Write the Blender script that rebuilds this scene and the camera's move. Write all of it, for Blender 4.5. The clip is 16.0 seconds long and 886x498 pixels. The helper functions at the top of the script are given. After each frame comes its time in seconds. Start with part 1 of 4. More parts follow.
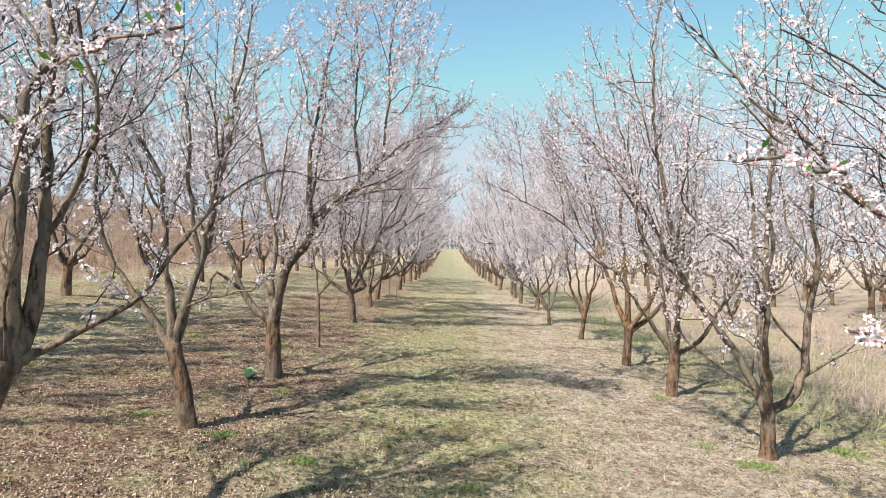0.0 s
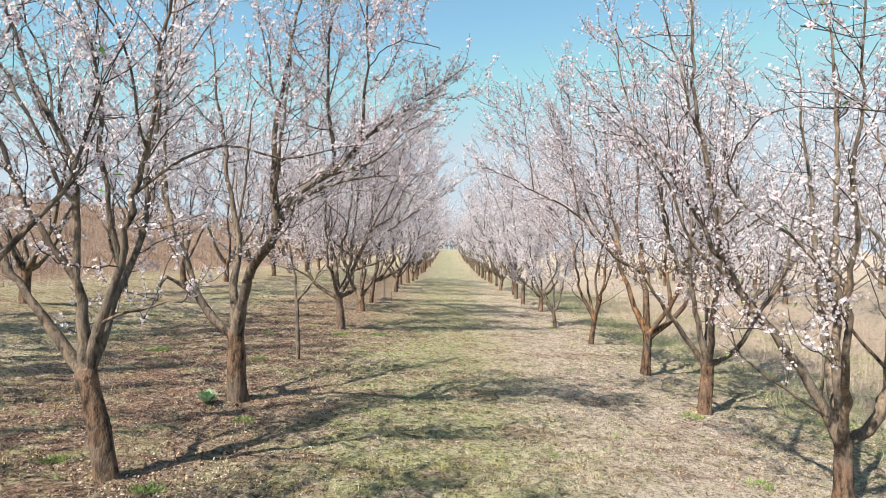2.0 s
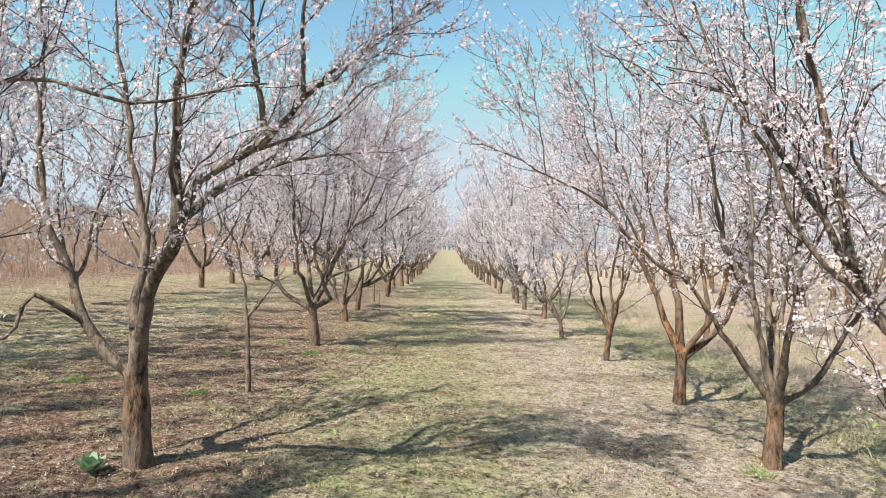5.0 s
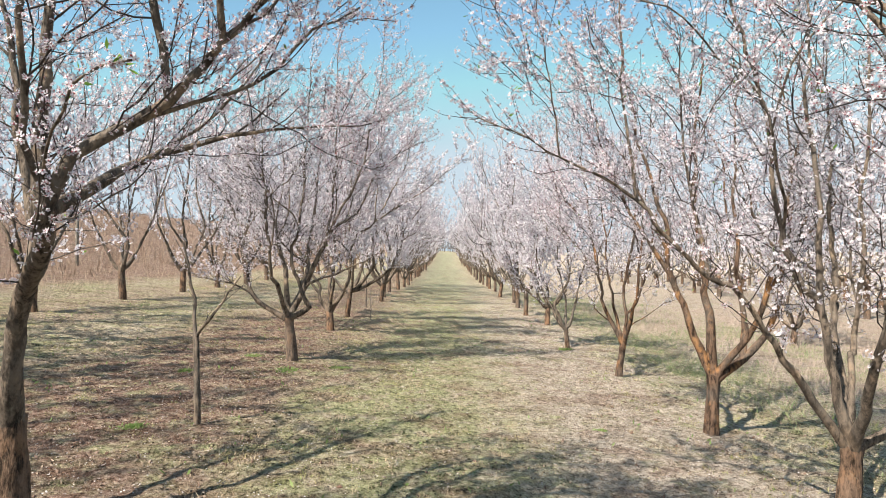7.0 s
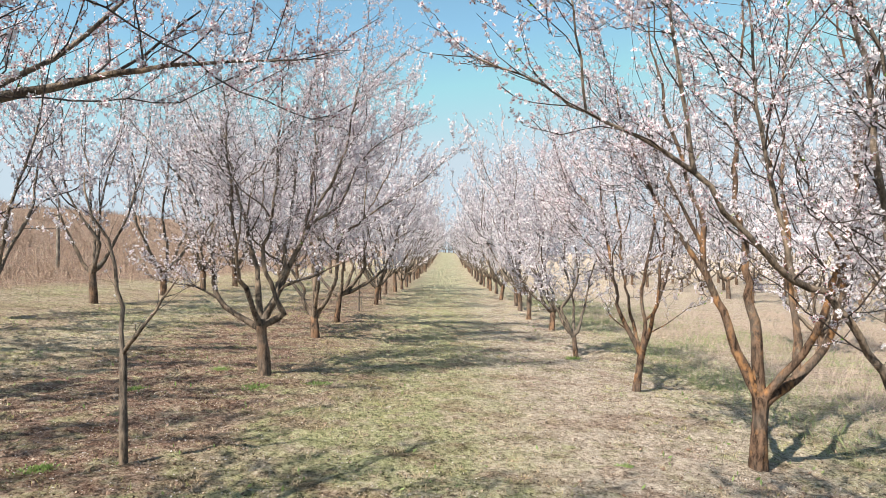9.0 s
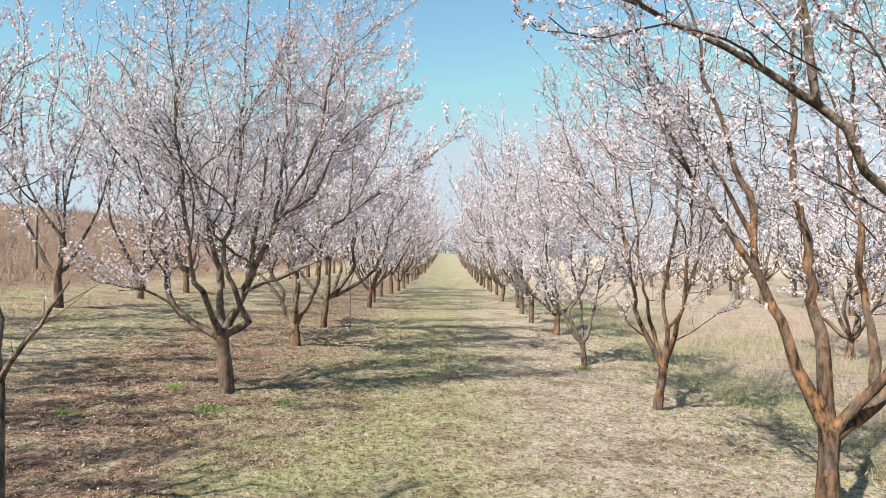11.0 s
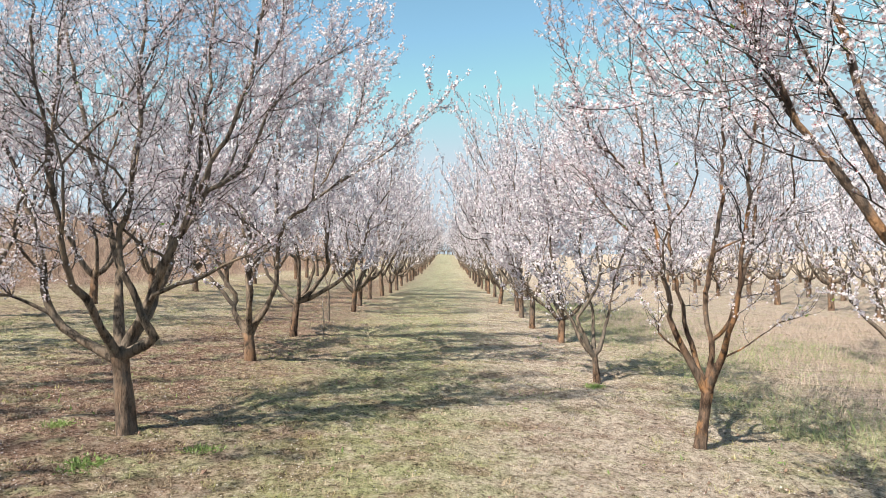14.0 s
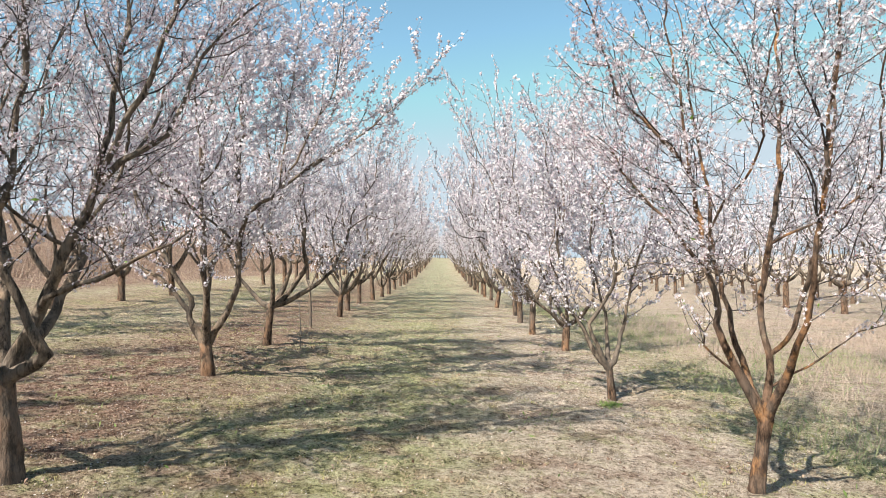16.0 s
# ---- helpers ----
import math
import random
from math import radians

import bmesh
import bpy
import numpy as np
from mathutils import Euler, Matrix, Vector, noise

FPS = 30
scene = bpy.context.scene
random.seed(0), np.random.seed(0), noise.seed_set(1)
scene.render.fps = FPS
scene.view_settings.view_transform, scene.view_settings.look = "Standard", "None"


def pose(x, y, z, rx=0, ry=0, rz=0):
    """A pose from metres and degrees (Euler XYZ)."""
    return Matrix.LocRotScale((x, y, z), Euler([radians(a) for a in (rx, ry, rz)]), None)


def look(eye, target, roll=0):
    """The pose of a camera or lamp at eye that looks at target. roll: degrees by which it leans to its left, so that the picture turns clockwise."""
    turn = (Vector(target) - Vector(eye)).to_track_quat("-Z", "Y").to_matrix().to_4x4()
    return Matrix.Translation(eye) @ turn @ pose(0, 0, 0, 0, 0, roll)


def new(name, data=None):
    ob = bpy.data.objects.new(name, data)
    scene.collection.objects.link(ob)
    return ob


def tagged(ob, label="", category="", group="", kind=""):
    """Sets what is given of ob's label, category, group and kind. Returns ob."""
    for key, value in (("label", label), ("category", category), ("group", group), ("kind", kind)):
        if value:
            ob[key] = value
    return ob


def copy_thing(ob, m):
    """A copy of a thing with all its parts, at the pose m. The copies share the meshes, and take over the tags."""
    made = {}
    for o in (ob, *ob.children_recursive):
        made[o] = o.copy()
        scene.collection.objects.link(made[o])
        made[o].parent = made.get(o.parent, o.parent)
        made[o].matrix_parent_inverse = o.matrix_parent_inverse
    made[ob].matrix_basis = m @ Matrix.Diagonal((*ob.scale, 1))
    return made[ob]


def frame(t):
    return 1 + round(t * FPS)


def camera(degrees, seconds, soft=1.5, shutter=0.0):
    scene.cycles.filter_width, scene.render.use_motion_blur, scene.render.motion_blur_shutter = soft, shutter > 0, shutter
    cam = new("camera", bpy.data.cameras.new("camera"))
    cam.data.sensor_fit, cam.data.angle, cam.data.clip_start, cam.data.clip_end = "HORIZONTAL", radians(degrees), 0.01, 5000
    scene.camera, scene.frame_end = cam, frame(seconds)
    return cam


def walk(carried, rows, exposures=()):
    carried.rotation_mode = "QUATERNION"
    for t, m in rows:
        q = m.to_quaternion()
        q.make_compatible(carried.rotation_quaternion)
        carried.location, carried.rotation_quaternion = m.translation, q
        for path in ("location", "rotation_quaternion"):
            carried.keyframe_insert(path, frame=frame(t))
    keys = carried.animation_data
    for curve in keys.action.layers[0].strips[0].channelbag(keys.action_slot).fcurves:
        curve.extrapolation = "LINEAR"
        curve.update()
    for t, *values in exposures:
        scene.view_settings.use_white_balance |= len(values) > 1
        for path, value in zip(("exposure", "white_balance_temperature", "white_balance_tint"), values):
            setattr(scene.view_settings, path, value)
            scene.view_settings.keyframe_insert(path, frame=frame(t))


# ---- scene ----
# ---- camera ----
cam = camera(70.0, 16.0, soft=0.9)
PATH = [
    (0, (0.095, -0.035, 1.841), (0.077, 1.965, 1.859), 1.03),
    (0.5, (0.110, 0.305, 1.857), (0.092, 2.305, 1.875), 0.79),
    (1, (0.122, 0.640, 1.847), (0.105, 2.640, 1.866), 0.60),
    (1.5, (0.134, 0.972, 1.829), (0.118, 2.972, 1.848), 0.44),
    (2, (0.148, 1.304, 1.813), (0.133, 3.304, 1.832), 0.31),
    (2.5, (0.165, 1.636, 1.804), (0.151, 3.636, 1.823), 0.21),
    (3, (0.185, 1.969, 1.805), (0.172, 3.969, 1.823), 0.14),
    (3.5, (0.208, 2.303, 1.813), (0.195, 4.303, 1.832), 0.08),
    (4, (0.233, 2.639, 1.827), (0.221, 4.639, 1.847), 0.03),
    (6.5, (0.370, 4.322, 1.893), (0.360, 6.322, 1.917), -0.07),
    (7, (0.396, 4.657, 1.893), (0.386, 6.657, 1.919), -0.08),
    (7.5, (0.422, 4.990, 1.889), (0.411, 6.990, 1.916), -0.10),
    (8, (0.447, 5.322, 1.881), (0.436, 7.322, 1.909), -0.11),
    (8.5, (0.472, 5.653, 1.870), (0.461, 7.653, 1.899), -0.14),
    (9, (0.498, 5.983, 1.858), (0.485, 7.983, 1.889), -0.16),
    (11.5, (0.651, 7.632, 1.817), (0.635, 9.632, 1.851), -0.37),
    (12, (0.690, 7.967, 1.812), (0.673, 9.967, 1.846), -0.43),
    (12.5, (0.730, 8.306, 1.803), (0.714, 10.306, 1.838), -0.48),
    (13, (0.773, 8.648, 1.790), (0.757, 10.648, 1.826), -0.54),
    (13.5, (0.815, 8.995, 1.772), (0.800, 10.995, 1.808), -0.59),
    (14, (0.855, 9.346, 1.746), (0.842, 11.346, 1.784), -0.64),
    (14.5, (0.890, 9.700, 1.715), (0.879, 11.700, 1.755), -0.69),
    (15, (0.916, 10.058, 1.684), (0.908, 12.058, 1.725), -0.72),
    (15.5, (0.929, 10.416, 1.660), (0.926, 12.416, 1.705), -0.75),
    (16, (0.924, 10.773, 1.659), (0.925, 12.773, 1.709), -0.76),
]
walk(cam, [(t, look(eye, target, roll)) for t, eye, target, roll in PATH], exposures=((0.0, 1.02, 6640, 6.8), (16.0, 1.02, 6640, 6.8)))

# ---- sky and sun ----
SUN_EL, SUN_WAY = radians(47), Vector((0.69, 0.724))      # the way the light runs over the ground
world = bpy.data.worlds.new("world")
scene.world = world
world.use_nodes = True
wn = world.node_tree.nodes
sky = wn.new("ShaderNodeTexSky")
sky.sky_type, sky.sun_disc = "NISHITA", False
sky.sun_elevation, sky.sun_rotation = SUN_EL, math.atan2(-SUN_WAY.x, -SUN_WAY.y)
sky.air_density, sky.dust_density, sky.ozone_density, sky.altitude = 1.0, 0.4, 1.3, 100
cast = wn.new("ShaderNodeMix")
cast.data_type, cast.blend_type = "RGBA", "MULTIPLY"
cast.inputs[0].default_value, cast.inputs[7].default_value = 1.0, (0.935, 1.12, 1.0, 1)
world.node_tree.links.new(sky.outputs[0], cast.inputs[6])
haze = wn.new("ShaderNodeMix")          # the hazy horizon is no brighter than this
haze.data_type, haze.blend_type = "RGBA", "DARKEN"
haze.inputs[0].default_value, haze.inputs[7].default_value = 1.0, (2.95, 3.55, 4.15, 1)
world.node_tree.links.new(cast.outputs[2], haze.inputs[6])
world.node_tree.links.new(haze.outputs[2], wn["Background"].inputs[0])
wn["Background"].inputs[1].default_value = 0.103
sun = new("sun", bpy.data.lights.new("sun", "SUN"))
sun.data.energy, sun.data.angle, sun.data.color = 5.0, radians(0.6), (1.0, 0.93, 0.83)
sun.matrix_world = look((-SUN_WAY.x * 30, -SUN_WAY.y * 30, 30 * math.tan(SUN_EL)), (0, 0, 0))


# ---- materials ----
class Mat:
    """A small node writer round one Principled material."""

    def __init__(self, name, rough=0.8, spec=0.3):
        self.m = bpy.data.materials.new(name)
        self.m.use_nodes = True
        self.t = self.m.node_tree
        self.b = self.t.nodes["Principled BSDF"]
        self.b.inputs["Roughness"].default_value = rough
        self.b.inputs["Specular IOR Level"].default_value = spec

    def node(self, kind, **kw):
        n = self.t.nodes.new("ShaderNode" + kind)
        for k, v in kw.items():
            n.inputs[k].default_value = v
        return n

    def link(self, a, b):
        self.t.links.new(a, b)

    def coords(self, sx=1, sy=1, sz=1, local=False):
        src = self.node("TexCoord").outputs["Object"] if local else self.node("NewGeometry").outputs["Position"]
        mp = self.node("Mapping")
        mp.inputs["Scale"].default_value = (sx, sy, sz)
        self.link(src, mp.inputs["Vector"])
        return mp.outputs[0]

    def noise(self, scale, detail=4, rough=0.6, co=None):
        n = self.node("TexNoise", Scale=scale, Detail=detail, Roughness=rough)
        if co is not None:
            self.link(co, n.inputs["Vector"])
        return n.outputs["Fac"]

    def ramp(self, fac, *stops):
        r = self.node("ValToRGB")
        el = r.color_ramp.elements
        while len(el) < len(stops):
            el.new(0.5)
        for e, (p, c) in zip(el, stops):
            e.position, e.color = p, (*c, 1) if len(c) == 3 else c
        self.link(fac, r.inputs[0])
        return r.outputs[0]

    def step(self, fac, lo, hi):
        n = self.node("MapRange")
        n.inputs["From Min"].default_value, n.inputs["From Max"].default_value = lo, hi
        self.link(fac, n.inputs["Value"])
        return n.outputs[0]

    def mix(self, fac, a, b, how="MIX"):
        n = self.t.nodes.new("ShaderNodeMix")
        n.data_type, n.blend_type = "RGBA", how
        for v, s in ((fac, n.inputs[0]), (a, n.inputs[6]), (b, n.inputs[7])):
            if isinstance(v, (int, float)):
                s.default_value = v
            elif isinstance(v, tuple):
                s.default_value = (*v, 1)
            else:
                self.link(v, s)
        return n.outputs[2]

    def math(self, how, a, b=0.0):
        n = self.t.nodes.new("ShaderNodeMath")
        n.operation = how
        for v, s in ((a, n.inputs[0]), (b, n.inputs[1])):
            if isinstance(v, (int, float)):
                s.default_value = v
            else:
                self.link(v, s)
        return n.outputs[0]

    def color(self, c):
        if isinstance(c, tuple):
            self.b.inputs["Base Color"].default_value = (*c, 1)
        else:
            self.link(c, self.b.inputs["Base Color"])
        return self

    def bump(self, height, dist=0.01, strength=0.8):
        n = self.node("Bump", Distance=dist, Strength=strength)
        self.link(height, n.inputs["Height"])
        self.link(n.outputs[0], self.b.inputs["Normal"])
        return self

    def sheer(self, amount, colour):
        """Thin petals and leaves let part of the light through."""
        tr = self.node("BsdfTranslucent")
        if isinstance(colour, tuple):
            tr.inputs[0].default_value = (*colour, 1)
        else:
            self.link(colour, tr.inputs[0])
        mx = self.node("MixShader", Fac=amount)
        self.link(self.b.outputs[0], mx.inputs[1])
        self.link(tr.outputs[0], mx.inputs[2])
        self.link(mx.outputs[0], self.t.nodes["Material Output"].inputs["Surface"])
        return self


def make_bark(name, dark, mid, warm):
    m = Mat(name, 0.85, 0.2)
    co = m.coords(1, 1, 0.28)
    streak = m.noise(22, 5, 0.7, co)
    patch = m.noise(6, 4, 0.65, m.coords(1, 1, 0.6))
    base = m.ramp(streak, (0.40, dark), (0.5, mid), (0.62, tuple(1.5 * c for c in mid)))
    base = m.mix(m.step(patch, 0.52, 0.64), base, warm)
    base = m.mix(m.step(m.noise(2.3, 2, 0.5, m.coords()), 0.45, 0.6), base, m.mix(0.5, base, (0.14, 0.12, 0.105)))
    base = m.mix(m.math("MULTIPLY", m.step(m.noise(10, 4, 0.7, m.coords(1, 1, 0.45)), 0.52, 0.62), 0.55), base, dark)
    lich = m.step(m.noise(14, 4, 0.7, m.coords()), 0.62, 0.72)
    base = m.mix(m.math("MULTIPLY", lich, 0.35), base, (0.30, 0.29, 0.22))
    m.color(base)
    m.bump(m.math("ADD", streak, m.math("MULTIPLY", m.noise(70, 3, 0.6, m.coords(1, 1, 0.5)), 0.45)), 0.026, 1.0)
    return m.m


BARK = make_bark("trunk_bark", (0.026, 0.017, 0.012), (0.135, 0.086, 0.060), (0.25, 0.145, 0.088))
LIMB_BARK = make_bark("limb_bark", (0.034, 0.026, 0.021), (0.145, 0.113, 0.090), (0.28, 0.205, 0.148))


ORANGE_BARK = make_bark("orange_bark", (0.028, 0.017, 0.012), (0.115, 0.072, 0.050), (0.32, 0.165, 0.075))


def make_twig():
    m = Mat("twig_bark", 0.75, 0.25)
    n = m.noise(9, 3, 0.6, m.coords())
    m.color(m.ramp(n, (0.3, (0.032, 0.025, 0.024)), (0.6, (0.080, 0.064, 0.058)), (0.8, (0.16, 0.13, 0.105))))
    return m.m


TWIG = make_twig()


def make_petal(name, pale, pink):
    m = Mat(name, 0.6, 0.2)
    rnd = m.node("NewGeometry").outputs["Random Per Island"]
    c = m.ramp(rnd, (0.0, pink), (0.3, tuple(0.5 * (a + b) for a, b in zip(pale, pink))), (0.55, pale), (1.0, tuple(min(1, 1.04 * v) for v in pale)))
    m.color(c).sheer(0.35, c)
    return m.m


PETAL = make_petal("petal", (0.685, 0.66, 0.70), (0.64, 0.535, 0.60))
CALYX = Mat("calyx", 0.7).color((0.32, 0.06, 0.085)).m
BUD = Mat("bud", 0.7).color((0.15, 0.085, 0.08)).m


def make_leaf(name, a, b, sheer=0.4):
    m = Mat(name, 0.55, 0.35)
    rnd = m.node("NewGeometry").outputs["Random Per Island"]
    c = m.ramp(rnd, (0.0, a), (1.0, b))
    m.color(c).sheer(sheer, c)
    return m.m


LEAF = make_leaf("young_leaf", (0.10, 0.22, 0.03), (0.22, 0.36, 0.06))
WEED = make_leaf("weed_leaf", (0.15, 0.23, 0.065), (0.30, 0.37, 0.14))
GRASS = make_leaf("short_grass", (0.50, 0.42, 0.20), (0.27, 0.29, 0.10), 0.25)
FIELD = make_leaf("bleached_grass", (0.55, 0.435, 0.365), (0.39, 0.295, 0.24), 0.25)
EDGE = make_leaf("field_grass", (0.20, 0.27, 0.12), (0.40, 0.40, 0.22), 0.3)
BANK = make_leaf("bank_straw", (0.52, 0.40, 0.30), (0.30, 0.21, 0.155), 0.2)
STRAW = make_leaf("dry_straw", (0.60, 0.48, 0.34), (0.36, 0.265, 0.175), 0.25)
BRUSH = make_leaf("dry_brush", (0.34, 0.23, 0.165), (0.17, 0.115, 0.09), 0.1)
LITTER = make_leaf("dead_leaf", (0.05, 0.030, 0.020), (0.46, 0.35, 0.265), 0.1)
FALLEN = make_petal("fallen_petal", (0.72, 0.66, 0.64), (0.58, 0.47, 0.44))
CLOD = make_leaf("soil_clod", (0.12, 0.066, 0.046), (0.27, 0.175, 0.13), 0.0)


def make_ground():
    m = Mat("orchard_soil", 0.95, 0.1)
    p = m.coords()
    sep = m.node("SeparateXYZ")
    m.link(p, sep.inputs[0])
    x = sep.outputs["X"]
    big = m.noise(0.55, 4, 0.6, p)
    mid = m.noise(3.2, 5, 0.65, p)
    fine = m.math("ADD", m.math("MULTIPLY", m.noise(15, 4, 0.75, p), 0.5), m.math("MULTIPLY", m.noise(42, 5, 0.8, p), 0.5))
    grit = m.noise(120, 3, 0.75, p)
    soil = m.ramp(fine, (0.41, (0.065, 0.037, 0.028)), (0.5, (0.275, 0.165, 0.122)), (0.60, (0.56, 0.41, 0.33)))
    thatch = m.ramp(fine, (0.41, (0.13, 0.097, 0.065)), (0.5, (0.555, 0.455, 0.335)), (0.59, (0.75, 0.66, 0.53)))
    green = m.ramp(fine, (0.41, (0.062, 0.064, 0.030)), (0.5, (0.40, 0.395, 0.205)), (0.59, (0.62, 0.585, 0.36)))
    tan = m.ramp(fine, (0.41, (0.21, 0.15, 0.12)), (0.5, (0.49, 0.385, 0.325)), (0.60, (0.62, 0.51, 0.44)))
    pale = m.ramp(fine, (0.41, (0.19, 0.14, 0.11)), (0.5, (0.62, 0.505, 0.42)), (0.60, (0.80, 0.70, 0.61)))
    grass = m.mix(m.step(m.math("ADD", m.math("MULTIPLY", mid, 0.6), m.math("MULTIPLY", big, 0.5)), 0.5, 0.66), thatch, green)
    strip = m.math("MULTIPLY", m.step(m.math("ABSOLUTE", m.math("ADD", x, 0.1)), 2.4, 0.6), m.math("MULTIPLY", m.step(mid, 0.36, 0.52), 0.85))
    grass = m.mix(strip, grass, green)
    # bare soil lies along the tree rows, more of it along the upper row
    wob = m.math("MULTIPLY", m.math("SUBTRACT", big, 0.5), 3.0)
    xl = m.math("ABSOLUTE", m.math("ADD", m.math("ADD", x, 3.3), wob))
    xr = m.math("ABSOLUTE", m.math("ADD", m.math("SUBTRACT", x, 2.9), wob))
    xf = m.math("ABSOLUTE", m.math("ADD", m.math("ADD", x, 8.8), wob))
    left = m.step(xl, 2.7, 1.0)
    right = m.math("MULTIPLY", m.step(xr, 1.2, 0.3), 0.3)
    far = m.math("MULTIPLY", m.step(xf, 2.4, 0.9), 0.5)
    bare = m.math("MAXIMUM", m.math("MAXIMUM", left, right), far)
    bare = m.math("MULTIPLY", bare, m.step(mid, 0.70, 0.48))
    track = m.math("MULTIPLY", m.math("MULTIPLY", m.step(sep.outputs["Y"], 60, 26), m.step(m.math("ABSOLUTE", m.math("ADD", m.math("SUBTRACT", x, 2.7), m.math("MULTIPLY", wob, 0.5))), 2.1, 0.8)), m.step(mid, 0.7, 0.5))
    c = m.mix(m.math("MULTIPLY", track, 0.85), m.mix(bare, grass, soil), pale)
    lush = m.math("MULTIPLY", m.step(sep.outputs["Y"], 14, 40), m.math("MULTIPLY", m.step(m.math("ABSOLUTE", x), 3.4, 1.4), 0.6))
    c = m.mix(lush, c, m.mix(m.step(mid, 0.42, 0.6), (0.43, 0.375, 0.275), (0.36, 0.375, 0.235)))
    field = m.step(m.math("ADD", x, wob), 5.6, 7.5)
    c = m.mix(field, c, m.mix(m.step(mid, 0.5, 0.7), tan, green))
    bank = m.step(m.math("ADD", x, wob), -10.5, -12.5)
    c = m.mix(bank, c, m.mix(m.step(mid, 0.30, 0.48), tan, soil))
    blot = m.noise(1.7, 5, 0.7, m.coords(0.8, 1.2, 1.0))          # darker brown patches and mossy ones
    c = m.mix(m.math("MULTIPLY", m.step(blot, 0.52, 0.64), 0.65), c, m.mix(0.8, c, (0.30, 0.24, 0.16), "MULTIPLY"))
    c = m.mix(m.math("MULTIPLY", m.step(m.noise(2.6, 4, 0.65, m.coords(1.0, 0.9, 1.0)), 0.55, 0.66), 0.35), c, green)
    worn = m.step(m.noise(1.15, 5, 0.68, m.coords(0.9, 1.25, 1.0)), 0.52, 0.60)
    c = m.mix(m.math("MULTIPLY", worn, m.math("MULTIPLY", m.step(m.math("ABSOLUTE", x), 6.0, 4.0), 0.55)), c, soil)
    crumb = m.noise(9, 4, 0.7, p)
    c = m.mix(m.math("MULTIPLY", m.step(crumb, 0.50, 0.60), 0.38), c, m.mix(0.8, c, (0.10, 0.07, 0.05), "MULTIPLY"))
    c = m.mix(m.math("MULTIPLY", m.step(m.noise(6, 4, 0.7, m.coords(1.0, 1.3, 1.0)), 0.56, 0.66), 0.30), c, (0.50, 0.42, 0.34))
    m.color(m.mix(m.step(grit, 0.60, 0.68), c, m.mix(0.6, c, (0.66, 0.58, 0.52))))
    m.bump(m.math("ADD", m.math("MULTIPLY", fine, 1.2), m.math("MULTIPLY", grit, 0.5)), 0.07, 1.0)
    return m.m


SOIL = make_ground()
POST = make_bark("weathered_post", (0.10, 0.085, 0.07), (0.24, 0.21, 0.18), (0.20, 0.16, 0.12))


# ---- mesh writing ----
def mesh_from(name, chunks, materials, smooth=False):
    """One mesh from (vertices, faces, material index) chunks; a chunk's faces all have the same number of corners."""
    me = bpy.data.meshes.new(name)
    vs, loops, totals, mats, off = [], [], [], [], 0
    for v, f, mi in chunks:
        if len(f) == 0:
            continue
        vs.append(v)
        loops.append((f + off).ravel())
        totals.append(np.full(len(f), f.shape[1]))
        mats.append(np.full(len(f), mi))
        off += len(v)
    if not vs:
        return me
    vs, loops, totals, mats = (np.concatenate(a) for a in (vs, loops, totals, mats))
    me.vertices.add(len(vs))
    me.vertices.foreach_set("co", vs.astype(np.float32).ravel())
    me.loops.add(len(loops))
    me.loops.foreach_set("vertex_index", loops.astype(np.int32))
    me.polygons.add(len(totals))
    me.polygons.foreach_set("loop_start", np.concatenate(([0], np.cumsum(totals)[:-1])).astype(np.int32))
    me.polygons.foreach_set("loop_total", totals.astype(np.int32))
    me.polygons.foreach_set("material_index", mats.astype(np.int32))
    me.polygons.foreach_set("use_smooth", np.full(len(totals), smooth))
    me.update(calc_edges=True)
    me.validate()
    for mt in materials:
        me.materials.append(mt)
    return me


def part(name, me, parent, label="", kind=""):
    ob = new(name, me)
    ob.parent = parent
    return tagged(ob, label, kind=kind)


def tube(pts, rad, sides, rng=None, rough=0.0, cap=True):
    """Vertices and quads of a tapering tube along a line; rough makes it knobbly."""
    pts, rad = np.asarray(pts, float), np.asarray(rad, float)
    n = len(pts)
    tan = np.gradient(pts, axis=0)
    tan /= np.linalg.norm(tan, axis=1)[:, None] + 1e-9
    ref = np.array((0.31, 0.95, 0.05)) if abs(tan.mean(0)[1]) < 0.75 else np.array((0.95, 0.1, 0.3))
    u = np.cross(tan, ref)
    u /= np.linalg.norm(u, axis=1)[:, None] + 1e-9
    w = np.cross(tan, u)
    a = np.arange(sides) * 2 * np.pi / sides
    r = np.repeat(rad[:, None], sides, 1)
    if rough:
        r = r * (1 + rng.normal(0, rough, r.shape))
    v = pts[:, None] + r[:, :, None] * (np.cos(a)[None, :, None] * u[:, None] + np.sin(a)[None, :, None] * w[:, None])
    i = np.arange(n - 1)[:, None] * sides
    j = np.arange(sides)[None]
    k = (j + 1) % sides
    f = np.stack((i + j, i + k, i + sides + k, i + sides + j), -1).reshape(-1, 4)
    v = v.reshape(-1, 3)
    if cap:       # close the thin end with a tip
        tip = len(v)
        v = np.vstack((v, pts[-1] + tan[-1] * rad[-1]))
        e = (n - 1) * sides + np.arange(sides)
        f = np.vstack((f, np.stack((e, (n - 1) * sides + (np.arange(sides) + 1) % sides, np.full(sides, tip), np.full(sides, tip)), -1)))
        return v, f[:-sides], f[-sides:, :3]
    return v, f, np.zeros((0, 3), int)


